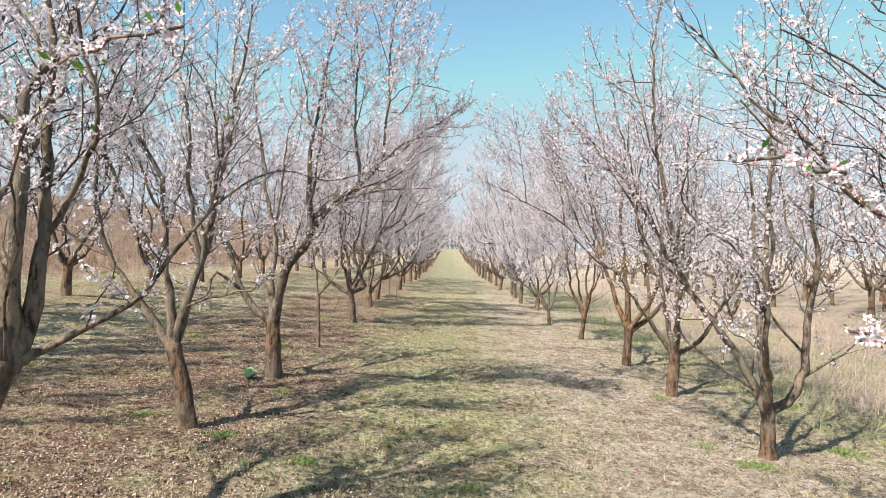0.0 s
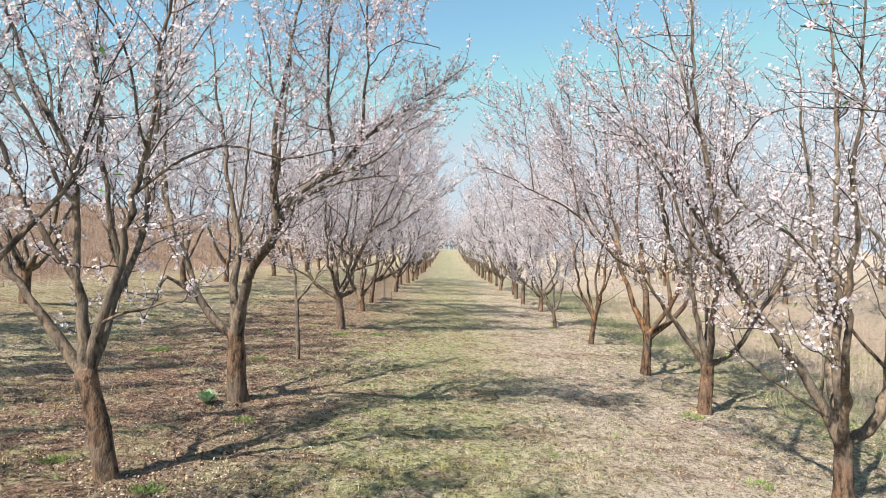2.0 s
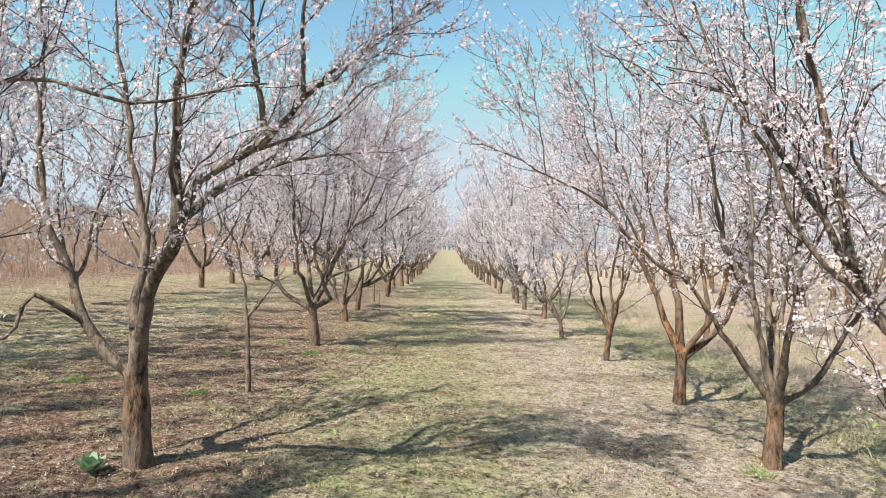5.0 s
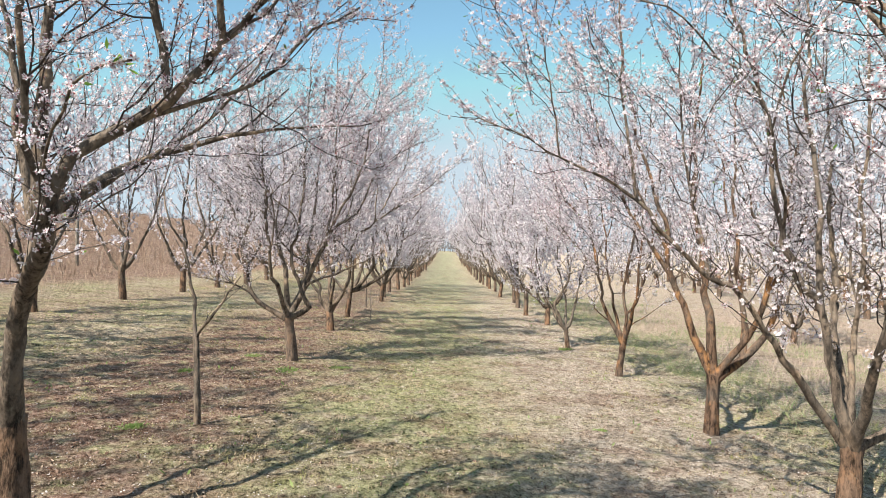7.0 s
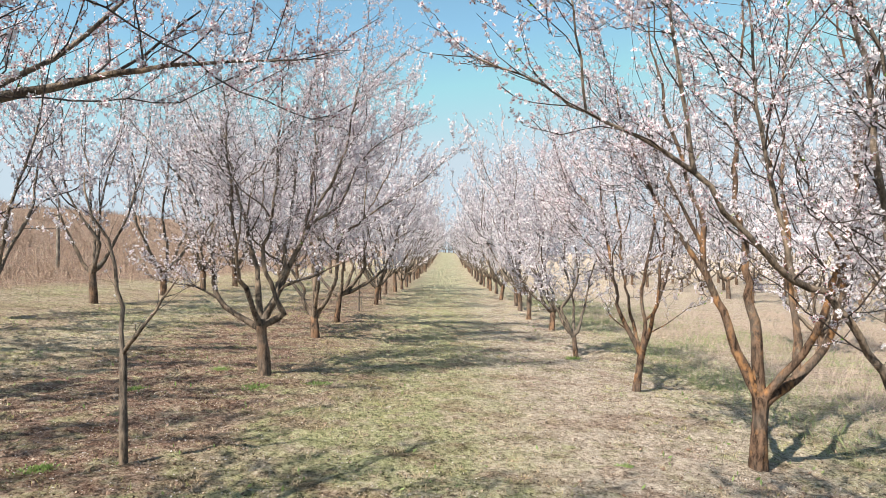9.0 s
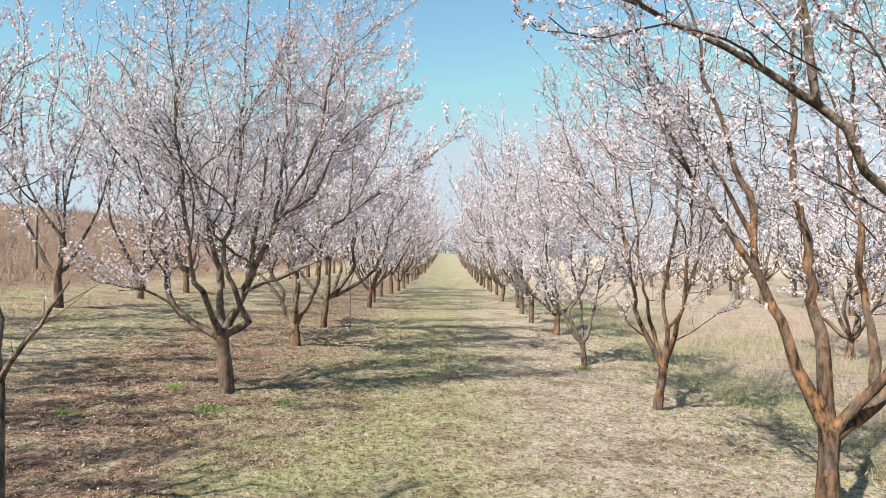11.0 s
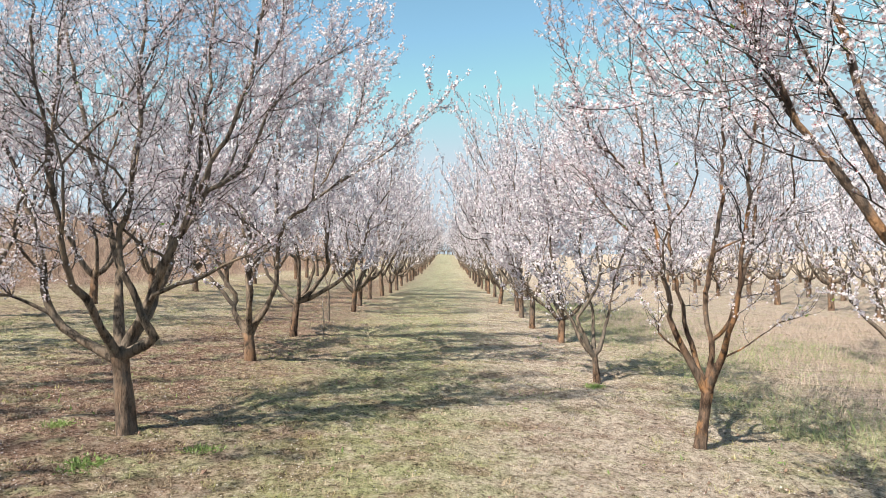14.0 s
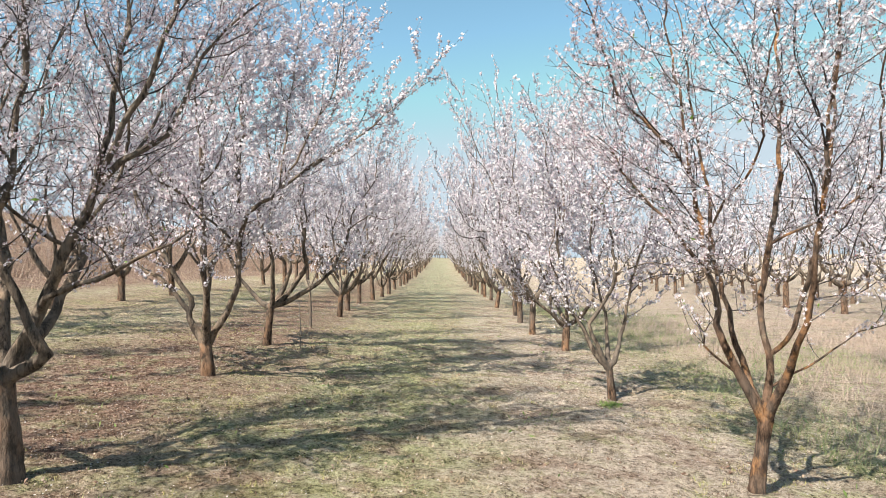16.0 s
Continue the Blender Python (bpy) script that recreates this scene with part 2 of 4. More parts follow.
def tubes_mesh(name, lines, sides, material, rng, rough=0.0, cap=True):
    vq, fq, ft, off = [], [], [], 0
    for pts, rad in lines:
        v, q, t = tube(pts, rad, sides, rng, rough, cap)
        vq.append(v), fq.append(q + off), ft.append(t + off)
        off += len(v)
    if not vq:
        return bpy.data.meshes.new(name)
    v, fq, ft = np.concatenate(vq), np.concatenate(fq), np.concatenate(ft)
    return mesh_from(name, [(v, fq, 0)] + ([(v[:0], ft - len(v), 0)] if len(ft) else []), [material], smooth=True)


def frames_of(dirs, rng):
    """Turned bases whose third axis is dirs."""
    d = dirs / (np.linalg.norm(dirs, axis=1)[:, None] + 1e-9)
    r = rng.normal(size=d.shape)
    u = np.cross(d, r)
    u /= np.linalg.norm(u, axis=1)[:, None] + 1e-9
    return u, np.cross(d, u), d


def stamp(shape, faces, pos, dirs, size, rng):
    """Copies of a small shape at pos, its z along dirs."""
    u, w, d = frames_of(dirs, rng)
    s = shape[None] * size[:, None, None]
    v = pos[:, None] + s[..., :1] * u[:, None] + s[..., 1:2] * w[:, None] + s[..., 2:] * d[:, None]
    f = faces[None] + (np.arange(len(pos)) * len(shape))[:, None, None]
    return v.reshape(-1, 3), f.reshape(-1, faces.shape[1])


def flower_shape():
    """Five cupped, notched petals, for a flower 1 across."""
    v, f = [], []
    for i in range(5):
        a = i * 2 * math.pi / 5
        for r, da, z in ((0.04, 0.0, 0.0), (0.33, -0.52, 0.12), (0.52, -0.10, 0.17), (0.34, 0.52, 0.10)):
            v.append((r * math.cos(a + da), r * math.sin(a + da), z))
        f.append([4 * i + k for k in range(4)])
    return np.array(v), np.array(f)


FLOWER_V, FLOWER_F = flower_shape()
PLAIN_V = np.array([v for i in range(5) for v in ((0.03 * math.cos(i * 1.2566), 0.03 * math.sin(i * 1.2566), 0),
                                                  (0.5 * math.cos(i * 1.2566 - 0.52), 0.5 * math.sin(i * 1.2566 - 0.52), 0.16),
                                                  (0.5 * math.cos(i * 1.2566 + 0.50), 0.5 * math.sin(i * 1.2566 + 0.50), 0.13))])
PLAIN_F = np.arange(15).reshape(5, 3)
STAR_V = np.array([v for i in range(3) for v in ((0, 0, 0), (0.5 * math.cos(i * 2.1 - 0.75), 0.5 * math.sin(i * 2.1 - 0.75), 0.17),
                                                 (0.5 * math.cos(i * 2.1 + 0.75), 0.5 * math.sin(i * 2.1 + 0.75), 0.12))])
STAR_F = np.arange(9).reshape(3, 3)
CALYX_V = np.array([(0.14, 0, 0.07), (-0.07, 0.12, 0.07), (-0.07, -0.12, 0.07), (0, 0, -0.22)])
CALYX_F = np.array([(0, 1, 2), (0, 3, 1), (2, 3, 0)])
BUD_V = np.array([(0.16, 0, 0.1), (0, 0.16, 0.1), (-0.16, 0, 0.1), (0, -0.16, 0.1), (0, 0, 0.42), (0, 0, -0.2)])
BUD_F = np.array([(0, 1, 4), (1, 2, 4), (2, 3, 4), (3, 0, 4), (1, 0, 5), (2, 1, 5), (3, 2, 5), (0, 3, 5)])
BLOB_V = np.array([(0.5, -0.1, 0.1), (0.1, 0.5, -0.05), (-0.5, 0.1, 0.15), (-0.1, -0.5, 0.0)])
BLOB_F = np.array([(0, 1, 2, 3)])
LEAF_V = np.array([(0, 0, 0), (0.18, 0.05, 0.45), (0, 0.12, 1.0), (-0.18, 0.05, 0.5)])
LEAF_F = np.array([(0, 1, 2, 3)])


# ---- growing an almond tree ----
def unit(v):
    return v / (np.linalg.norm(v) + 1e-9)


def grow(start, way, length, rise, rng, step=0.12, wander=0.16):
    """A branch line: it wanders, and bends up by rise."""
    n = max(3, int(length / step) + 1)
    ds = length / (n - 1)
    p, d, out = np.array(start, float), unit(np.array(way, float)), [np.array(start, float)]
    jit = rng.normal(0, wander, (n, 3))
    for i in range(n - 1):
        d = unit(d + jit[i] + np.array((0, 0, rise * ds)))
        p = p + d * ds
        out.append(p)
    return np.array(out)


def side_way(tan, axis_out, rng, spread):
    """A direction that leaves a branch at an angle, rather outwards than inwards."""
    for _ in range(4):
        r = rng.normal(size=3)
        s = unit(r - tan * r.dot(tan))
        if s.dot(axis_out) > -0.35:
            break
    a = radians(rng.uniform(*spread))
    way = tan * math.cos(a) + s * math.sin(a)
    if way[2] < -0.1:          # nothing hangs straight down
        way = way * (1, 1, -0.4)
    return unit(way)


def limb_line(fork, tip, rng, bow=0.8):
    """A main limb: it leaves the fork outwards, then climbs to its tip."""
    tip = np.array(tip, float)
    length = np.linalg.norm(tip)
    n = max(8, int(length / 0.16))
    s = np.linspace(0, 1, n)
    line = np.stack((tip[0] * s ** bow, tip[1] * s ** bow, tip[2] * s ** (2 - bow)), 1)
    k = rng.uniform(2, 6, (3, 2))
    ph = rng.uniform(0, 6.28, (3, 2))
    amp = 0.020 * length * np.minimum(1, 3 * s)
    for c in range(3):
        line[:, c] += amp * (np.sin(k[c, 0] * s * 2 + ph[c, 0]) + 0.5 * np.sin(k[c, 1] * s * 5 + ph[c, 1]) - math.sin(ph[c, 0]) * (1 - s)) * (0.5 if c == 2 else 1)
    knots = np.linspace(0, 1, int(rng.integers(4, 7)))     # pruned limbs turn in kinks
    for c in range(2):
        line[:, c] += np.interp(s, knots, rng.normal(0, 0.045 * length, len(knots)) * (knots > 0) * (1 - 0.5 * knots))
    return np.array(fork) + line + rng.normal(0, 0.010, (n, 3)) * np.minimum(1, s * 4)[:, None]


def limb(*pts, dy=0.0, on=-1, full=1.0, r=1.0):
    """A main limb by a few bends across the row and upwards, from the trunk's foot; dy is its reach along the row, unless a bend names its own as a third number. on: the limb that bears it."""
    return {"pts": pts, "dy": dy, "on": on, "full": full, "r": r}


def bent_line(spec, start, rng):
    """A line through a limb's bends, rather angular than smooth."""
    p = [np.array((q[0], q[2] if len(q) > 2 else spec["dy"] * i / (len(spec["pts"]) - 1), q[1])) for i, q in enumerate(spec["pts"])]
    p[0] = np.array(start, float)
    p = [2 * p[0] - p[1]] + p + [2 * p[-1] - p[-2]]
    out = []
    for a, b, c, d in zip(p, p[1:], p[2:], p[3:]):
        for u in np.linspace(0, 1, max(3, int(np.linalg.norm(c - b) / 0.13)), endpoint=False):
            flow = 0.5 * (2 * b + (c - a) * u + (2 * a - 5 * b + 4 * c - d) * u ** 2 + (3 * b - a - 3 * c + d) * u ** 3)
            out.append(0.6 * flow + 0.4 * (b + (c - b) * u))
    out = np.array(out + [p[-2]])
    n = len(out)
    soft = np.minimum(1, np.arange(n) / 5)[:, None]
    return out + soft * (rng.normal(0, 0.010, (n, 3)) + 0.014 * np.sin(np.arange(n)[:, None] * rng.uniform(0.5, 1.1, 3) + rng.uniform(0, 6, 3)))


def crown_of(line, r0, r1, rng, dense, near, far=False, full=1.0):
    """Branches, shoots and blossom places that one limb carries."""
    axis = np.array((line[0][0], line[0][1], 0))
    n = len(line)
    seg = np.linalg.norm(np.diff(line, axis=0), axis=1).sum()
    branches, shoots, bloom_p, bloom_d = [], [], [], []
    thick = 1.0 if near else 0.62 if far else 1.0
    low = 0.24 if seg > 1.8 else 0.45

    def bloom(pts, per_m, lo=0.0):
        length = np.linalg.norm(np.diff(pts, axis=0), axis=1).sum()
        k = rng.poisson(per_m * length / 2.3)
        if k == 0:
            return
        # flowers sit on short spurs, a few together
        s = np.repeat(rng.uniform(lo, 1, k), rng.integers(1, 5, k)) * (len(pts) - 1)
        k = len(s)
        i = np.minimum(s.astype(int), len(pts) - 2)
        p = pts[i] + (pts[i + 1] - pts[i]) * (s - i)[:, None] + rng.normal(0, 0.013, (k, 3))
        d = rng.normal(size=(k, 3)) + np.array((-0.1, -0.1, 0.35))
        d /= np.linalg.norm(d, axis=1)[:, None]
        # the lowest shoots stay bare
        k = rng.uniform(size=k) < np.clip((p[:, 2] - (0.7 if near else 0.45)) / 0.75, 0.06, 1)
        p, d = p[k], d[k]
        k = len(p)
        bloom_p.append(p + d * rng.uniform(0.006, 0.035, k)[:, None])
        bloom_d.append(d)

    def bough(pts, level, ra, rb):
        """Sides of a branch."""
        m = len(pts)
        length = np.linalg.norm(np.diff(pts, axis=0), axis=1).sum()
        gap = (0.0, 0.19, 0.115)[level] / full * (1 if near else 3.4 if far else 1.6)
        k = max(1, int(length / gap))
        for s in np.linspace(low if level == 1 else 0.12, 0.98, k):
            i = min(m - 2, int(s * (m - 1)))
            tan = unit(pts[i + 1] - pts[i])
            out = unit(pts[i] * (1, 1, 0) - axis + 1e-6)
            way = side_way(tan, out, rng, (36, 80))
            here = ra + (rb - ra) * s
            if level == 1:
                ln = rng.uniform(0.4, 1.35) * (1.2 - 0.7 * s)
                b = grow(pts[i], way, ln, 1.1, rng, step=0.10 if near else 0.22, wander=0.22 if near else 0.27)
                rr = min(here * 0.42, 0.0064)
                branches.append((b, np.linspace(rr, 0.0028, len(b))))
                bloom(b, 30 * dense * thick, 0.10)
                bough(b, 2, rr, 0.0028)
            else:
                ln = 0.08 + 0.50 * rng.uniform() ** 1.6
                b = grow(pts[i], way, ln, 2.0, rng, step=0.15 if near else 0.25, wander=0.2 if near else 0.28)
                shoots.append((b, np.linspace(min(here * 0.6, 0.0040), 0.0015, len(b))))
                bloom(b, 42 * dense * thick)

    if full < 0.3:          # a bare sprig that flowers at its end
        bloom(line[n // 2:], 75)
        return branches, shoots, np.concatenate(bloom_p) if bloom_p else np.zeros((0, 3)), np.concatenate(bloom_d) if bloom_d else np.zeros((0, 3))
    # a limb parts in two or three on its way up
    bough(line, 1, r0, r1)
    bloom(line[n // 3:], 14 * dense * thick)
    if near:                # the limb ends in a spray of thin shoots
        for i in (n - 4, n - 3, n - 2, n - 2, n - 1, n - 1):
            way = side_way(unit(line[-1] - line[-4]), unit(line[-1] * (1, 1, 0) - axis + 1e-6), rng, (8, 50))
            b = grow(line[i], way, rng.uniform(0.2, 0.5), 1.2, rng, step=0.12, wander=0.2)
            shoots.append((b, np.linspace(0.0038, 0.0015, len(b))))
            bloom(b, 46 * dense)
    for s in (rng.uniform(0.28, 0.42), rng.uniform(0.5, 0.65))[:2 if full > 0.7 else 0]:
        i = int(s * (n - 1))
        tan = unit(line[i + 1] - line[i])
        way = side_way(tan, unit(line[i] * (1, 1, 0) - axis + 1e-6), rng, (25, 48))
        way = unit(np.array((way[0], way[1], max(way[2], 0.45))))
        b = grow(line[i], way, seg * (0.86 - s), 0.5, rng, step=0.14, wander=0.2)
        ra = (r0 + (r1 - r0) * s) * 0.5
        branches.append((b, np.linspace(ra, 0.005, len(b))))
        bough(b, 1, ra, 0.005)
        bloom(b[len(b) // 3:], 14 * dense * thick)
    p = np.concatenate(bloom_p) if bloom_p else np.zeros((0, 3))
    d = np.concatenate(bloom_d) if bloom_d else np.zeros((0, 3))
    return branches, shoots, p, d


def crown_of_open(x, z, *rest):
    """The same, pruned where it would hang low over the open way between the rows."""
    br, sh, p, d = crown_of(*rest)
    if rest[-1] < 0.3:
        return br, sh, p, d

    def clear(b):
        q = b[0]
        return not np.any((q[:, 0] + x > -0.7) & (q[:, 0] + x < 1.9) & (q[:, 2] + z < 2.38))

    k = ~((p[:, 0] + x > -0.7) & (p[:, 0] + x < 1.9) & (p[:, 2] + z < 2.38)) if len(p) else np.zeros(0, bool)
    return [b for b in br if clear(b)], [b for b in sh if clear(b)], p[k], d[k]


def trunk_mesh(base_r, fork, rng, lean_bow, bark, sides):
    n = 18 if sides > 10 else 6
    s = np.linspace(0, 1, n)
    pts = np.outer(s, fork) + np.outer(np.sin(s * np.pi), (lean_bow, 0.3 * lean_bow, 0))
    pts[0, 2] = -0.12
    rad = base_r * (1 - 0.18 * s + 0.14 * np.exp(-s * 9) + 0.10 * np.exp(-((s - 1) / 0.12) ** 2))
    v, q, t = tube(pts, rad, sides, rng, 0.02)
    # ribs, root flare and burls
    c = np.repeat(pts, sides, 0)
    a = np.tile(np.arange(sides) * 2 * np.pi / sides, n)
    h = np.repeat(s, sides)
    ph = rng.uniform(0, 6.28, 4)
    k = 1 + 0.07 * np.sin(3 * a + ph[0] + 2 * h) + 0.05 * np.sin(5 * a + ph[1] - 3 * h) + 0.12 * np.exp(-h * 9) * np.sin(4 * a + ph[2]) + 0.05 * np.sin(9 * h + 2 * a + ph[3])
    v[:len(c)] = c + (v[:len(c)] - c) * k[:, None]
    return mesh_from("trunk", [(v, q, 0), (v[:0], t - len(v), 0)], [bark], smooth=True)


def blossom_mesh(p, d, rng, near, big=1.0, at_x=0.0, at_y=0.0):
    if near:
        wide = (p[:, 0] + at_x < -3.3) | (p[:, 0] + at_x > 4.4)
        k = ~wide | (rng.uniform(size=len(p)) < 0.65)
        p, d = p[k], d[k]
    keep = rng.uniform(size=len(p)) > 0.13
    fp, fd = p[keep], d[keep]
    chunks = []
    if near:
        size = rng.uniform(0.021, 0.038, len(fp)) * big
        wx = fp[:, 0] + at_x
        size = size * np.where((wx < -3.3) | (wx > 4.4), 1.2, 1.0)
        close = (wx > -1.7) & (wx < 2.6)      # those over the open way are seen from nearest
        side = ~close & (wx > -2.5) & (wx < 3.5) & (at_y < 14)
        for q, sv, sf in ((close, FLOWER_V, FLOWER_F), (side, PLAIN_V, PLAIN_F), (~close & ~side, STAR_V, STAR_F)):
            v, f = stamp(sv, sf, fp[q], fd[q], size[q], rng)
            chunks.append((v, f, 0))
        q = close | (rng.uniform(size=len(fp)) < 0.2)
        v, f = stamp(CALYX_V, CALYX_F, fp[q], fd[q], size[q], rng)
        chunks.append((v, f, 1))
        v, f = stamp(BUD_V, BUD_F, p[~keep], d[~keep], rng.uniform(0.014, 0.030, (~keep).sum()), rng)
        chunks.append((v, f, 2))
    else:
        v, f = stamp(BLOB_V, BLOB_F, fp, fd, rng.uniform(0.028, 0.048, len(fp)) * big, rng)
        chunks.append((v, f, 0))
    return mesh_from("blossoms", chunks, [PETAL, CALYX, BUD])


def almond_tree(x, y, seed, fork, limbs, base_r=0.085, dense=1.0, near=True, fine=False, far=False, label="", leaves=8, limb_r=0.046, lean_bow=0.0, bow=0.8, big=1.0, bark=None):
    """One tree: fork is the top of its trunk and limbs the tips of its main limbs, both as offsets."""
    rng = np.random.default_rng(seed)
    root = new("almond_tree")
    tagged(root, label or "blossoming almond tree with grey-brown bark and pale pink flowers", "tree", "orchard trees")
    root.location = (x, y, gz(x, y))
    fork = np.array(fork, float)
    part("trunk", trunk_mesh(base_r, fork, rng, lean_bow, bark or BARK, 18 if near else 8), root)
    all_s, all_p, all_d, lines = [], [], [], []
    for spec in limbs:
        bent = isinstance(spec, dict)
        if not bent:
            spec = {"tip": spec, "on": -1, "full": 1.0, "r": 1.0}
        r0 = limb_r * rng.uniform(0.9, 1.1) * spec["r"]
        start, flare = fork - np.array((0, 0, 0.05)) * rng.uniform(0.4, 1.6), 0.020 * spec["r"]
        if spec["on"] >= 0:       # it leaves another limb part of the way up
            other, other_r = lines[spec["on"]]
            x0, z0 = spec["pts"][0][:2]
            i = int(np.argmin((other[:, 0] - x0) ** 2 + (other[:, 2] - z0) ** 2))
            start, r0, flare = other[i], min(r0, other_r[i] * 0.85), 0.0
        line = bent_line(spec, start, rng) if bent else limb_line(start, spec["tip"][:3], rng, spec["tip"][3] if len(spec["tip"]) > 3 else bow)
        s = np.linspace(0, 1, len(line))
        line_r = 0.004 + (r0 - 0.004) * (1 - s) ** 1.15 + flare * np.exp(-14 * s)
        swell = np.interp(np.arange(len(line)), np.arange(0, len(line) + 3, 3), rng.normal(0, 0.09, len(np.arange(0, len(line) + 3, 3))))
        line_r = line_r * (1 + np.clip(swell, -0.12, 0.25))
        lines.append((line, line_r))
        br, sh, p, d = (crown_of_open if near or fine else crown_of)(*((x, root.location.z) if near or fine else ()), line, r0, 0.006, rng, dense, near or fine, far, spec["full"])
        lo = part("limb", tubes_mesh("limb", [(line, line_r)], 10 if near else 6 if fine else 4, bark or LIMB_BARK, rng, 0.03), root)
        thin = 0.0105
        if near or fine:
            for b in br:
                if b[1][0] > thin:
                    part("branch", tubes_mesh("branch", [b], 7 if near else 5, bark or LIMB_BARK, rng, 0.03), lo)
            part("twig_growth", tubes_mesh("twig_growth", [b for b in br if b[1][0] <= thin] + sh, 3, TWIG, rng, cap=False), lo, kind="stuff")
            part("blossoms", blossom_mesh(p, d, rng, near, big, x, y), lo, "pale pink almond blossoms", "stuff")
            if leaves and len(p) and near:
                pick = rng.choice(len(p), min(leaves, len(p)), replace=False)
                v, f = stamp(LEAF_V, LEAF_F, p[pick], d[pick], rng.uniform(0.03, 0.055, len(pick)), rng)
                part("leaves", mesh_from("leaves", [(v, f, 0)], [LEAF]), lo, "small fresh green leaves", "stuff")
        else:
            all_s += br + sh
            all_p.append(p), all_d.append(d)
    if not (near or fine):
        part("twig_growth", tubes_mesh("twig_growth", all_s, 3, TWIG, rng, cap=False), root, kind="stuff")
        part("blossoms", blossom_mesh(np.concatenate(all_p), np.concatenate(all_d), rng, False, big), root, "pale pink almond blossoms", "stuff")
    return root


def vase(rng, k, reach, height):
    """Limb tips spread evenly round the trunk."""
    a0 = rng.uniform(0, 6.28)
    out = []
    for i in range(k):
        a = a0 + (i + rng.uniform(-0.25, 0.25)) * 2 * math.pi / k
        r = reach * rng.uniform(0.7, 1.15)
        out.append((r * math.cos(a), r * math.sin(a), height * rng.uniform(0.8, 1.1)))
    return out


# ---- ground ----
SLOPE = math.tan(radians(4.0))


def gz(x, y):
    """Height of the ground: it falls across the rows, and is slightly uneven."""
    xs = np.where(np.asarray(x) > 5, 5 + 4 * (1 - np.exp(-np.clip(np.asarray(x) - 5, 0, 400) / 4)), 120 * np.tanh(np.asarray(x) / 120))      # the field beyond the lower row levels out
    bump = 0.018 * np.sin(1.9 * np.asarray(x) + 0.7 * np.sin(0.9 * np.asarray(y))) * np.sin(1.3 * np.asarray(y) + 1.0)
    u = np.clip((-np.asarray(x) - 14.0) / 36.0, 0, 1)
    z = -SLOPE * xs + bump + 0.03 * np.clip(-np.asarray(x) - 4.5, 0, 12) + 4.4 * u * u * (3 - 2 * u)      # a bank rises beyond the upper rows
    w = np.clip((np.asarray(y) - 55.0) / 190.0, 0, 1)
    z = z + 4.2 * w * w * (3 - 2 * w)          # and the far end of the rows climbs a little
    return float(z) if np.ndim(z) == 0 else z


def spaced(lo, hi, a, b, step, grow_by=1.12):
    """Grid lines: even between a and b, ever wider out to lo and hi."""
    mid = list(np.arange(a, b + 1e-6, step))
    up, s = [mid[-1]], step
    while up[-1] < hi:
        s *= grow_by
        up.append(up[-1] + s)
    dn, s = [mid[0]], step
    while dn[-1] > lo:
        s *= grow_by
        dn.append(dn[-1] - s)
    return np.array(dn[:0:-1] + mid + up[1:])


def build_ground():
    xs, ys = spaced(-2500, 2500, -5.0, 6.5, 0.11), spaced(-400, 3500, 4.0, 24.0, 0.11)
    X, Y = np.meshgrid(xs, ys, indexing="ij")
    rng = np.random.default_rng(3)
    fade = np.exp(-np.maximum(0, np.abs(X) - 7) / 6) * np.exp(-np.maximum(0, Y - 24) / 10)
    Z = gz(X, Y) + fade * (rng.normal(0, 0.011, X.shape) + 0.012 * np.sin(7 * X + 3 * np.sin(2.3 * Y)) * np.sin(6.1 * Y + 2 * np.sin(3.1 * X)))
    v = np.stack((X, Y, Z), -1).reshape(-1, 3)
    nx, ny = X.shape
    i = np.arange(nx - 1)[:, None] * ny + np.arange(ny - 1)[None]
    f = np.stack((i, i + ny, i + ny + 1, i + 1), -1).reshape(-1, 4)
    tagged(new("ground", mesh_from("ground", [(v, f, 0)], [SOIL], smooth=True)),
           "sloping orchard ground of red-brown soil and short dry grass", "ground", kind="structure")


build_ground()


# ---- trees that stand beside the camera's way ----
BARE = "blossoming almond tree with thick bare limbs and sparse pale flowers"
FULL = "blossoming almond tree with spreading limbs, dense with pale pink flowers"
ORANGE = "blossoming almond tree with orange-brown bark on a slender trunk"
# the row up the slope
almond_tree(-2.68, 3.3, 10, (0.44, 0.0, 1.08), [
    limb((0.44, 1.10), (0.47, 2.32), (0.52, 2.51), (0.72, 2.95), (0.83, 3.96), dy=0.1),
    limb((0.45, 1.14), (0.53, 1.35), (0.52, 2.66), (0.43, 3.11), (0.32, 3.98), dy=0.4),
    limb((0.47, 1.12), (0.89, 1.31), (1.08, 1.48), (1.29, 1.92), (1.34, 2.36), dy=0.7, full=0.5, r=0.5),
    limb((0.47, 1.12), (0.95, 1.85, -0.7), (1.55, 2.22, -1.4), (2.12, 2.21, -1.8), full=0.25, r=0.13),
    limb((0.40, 1.02), (-0.2, 2.1), (-0.7, 4.0), dy=0.5),
    limb((0.40, 1.02), (0.2, 2.2), (0.1, 4.2), dy=-1.3)],
    base_r=0.085, dense=1.0, label=BARE, leaves=14, limb_r=0.050)
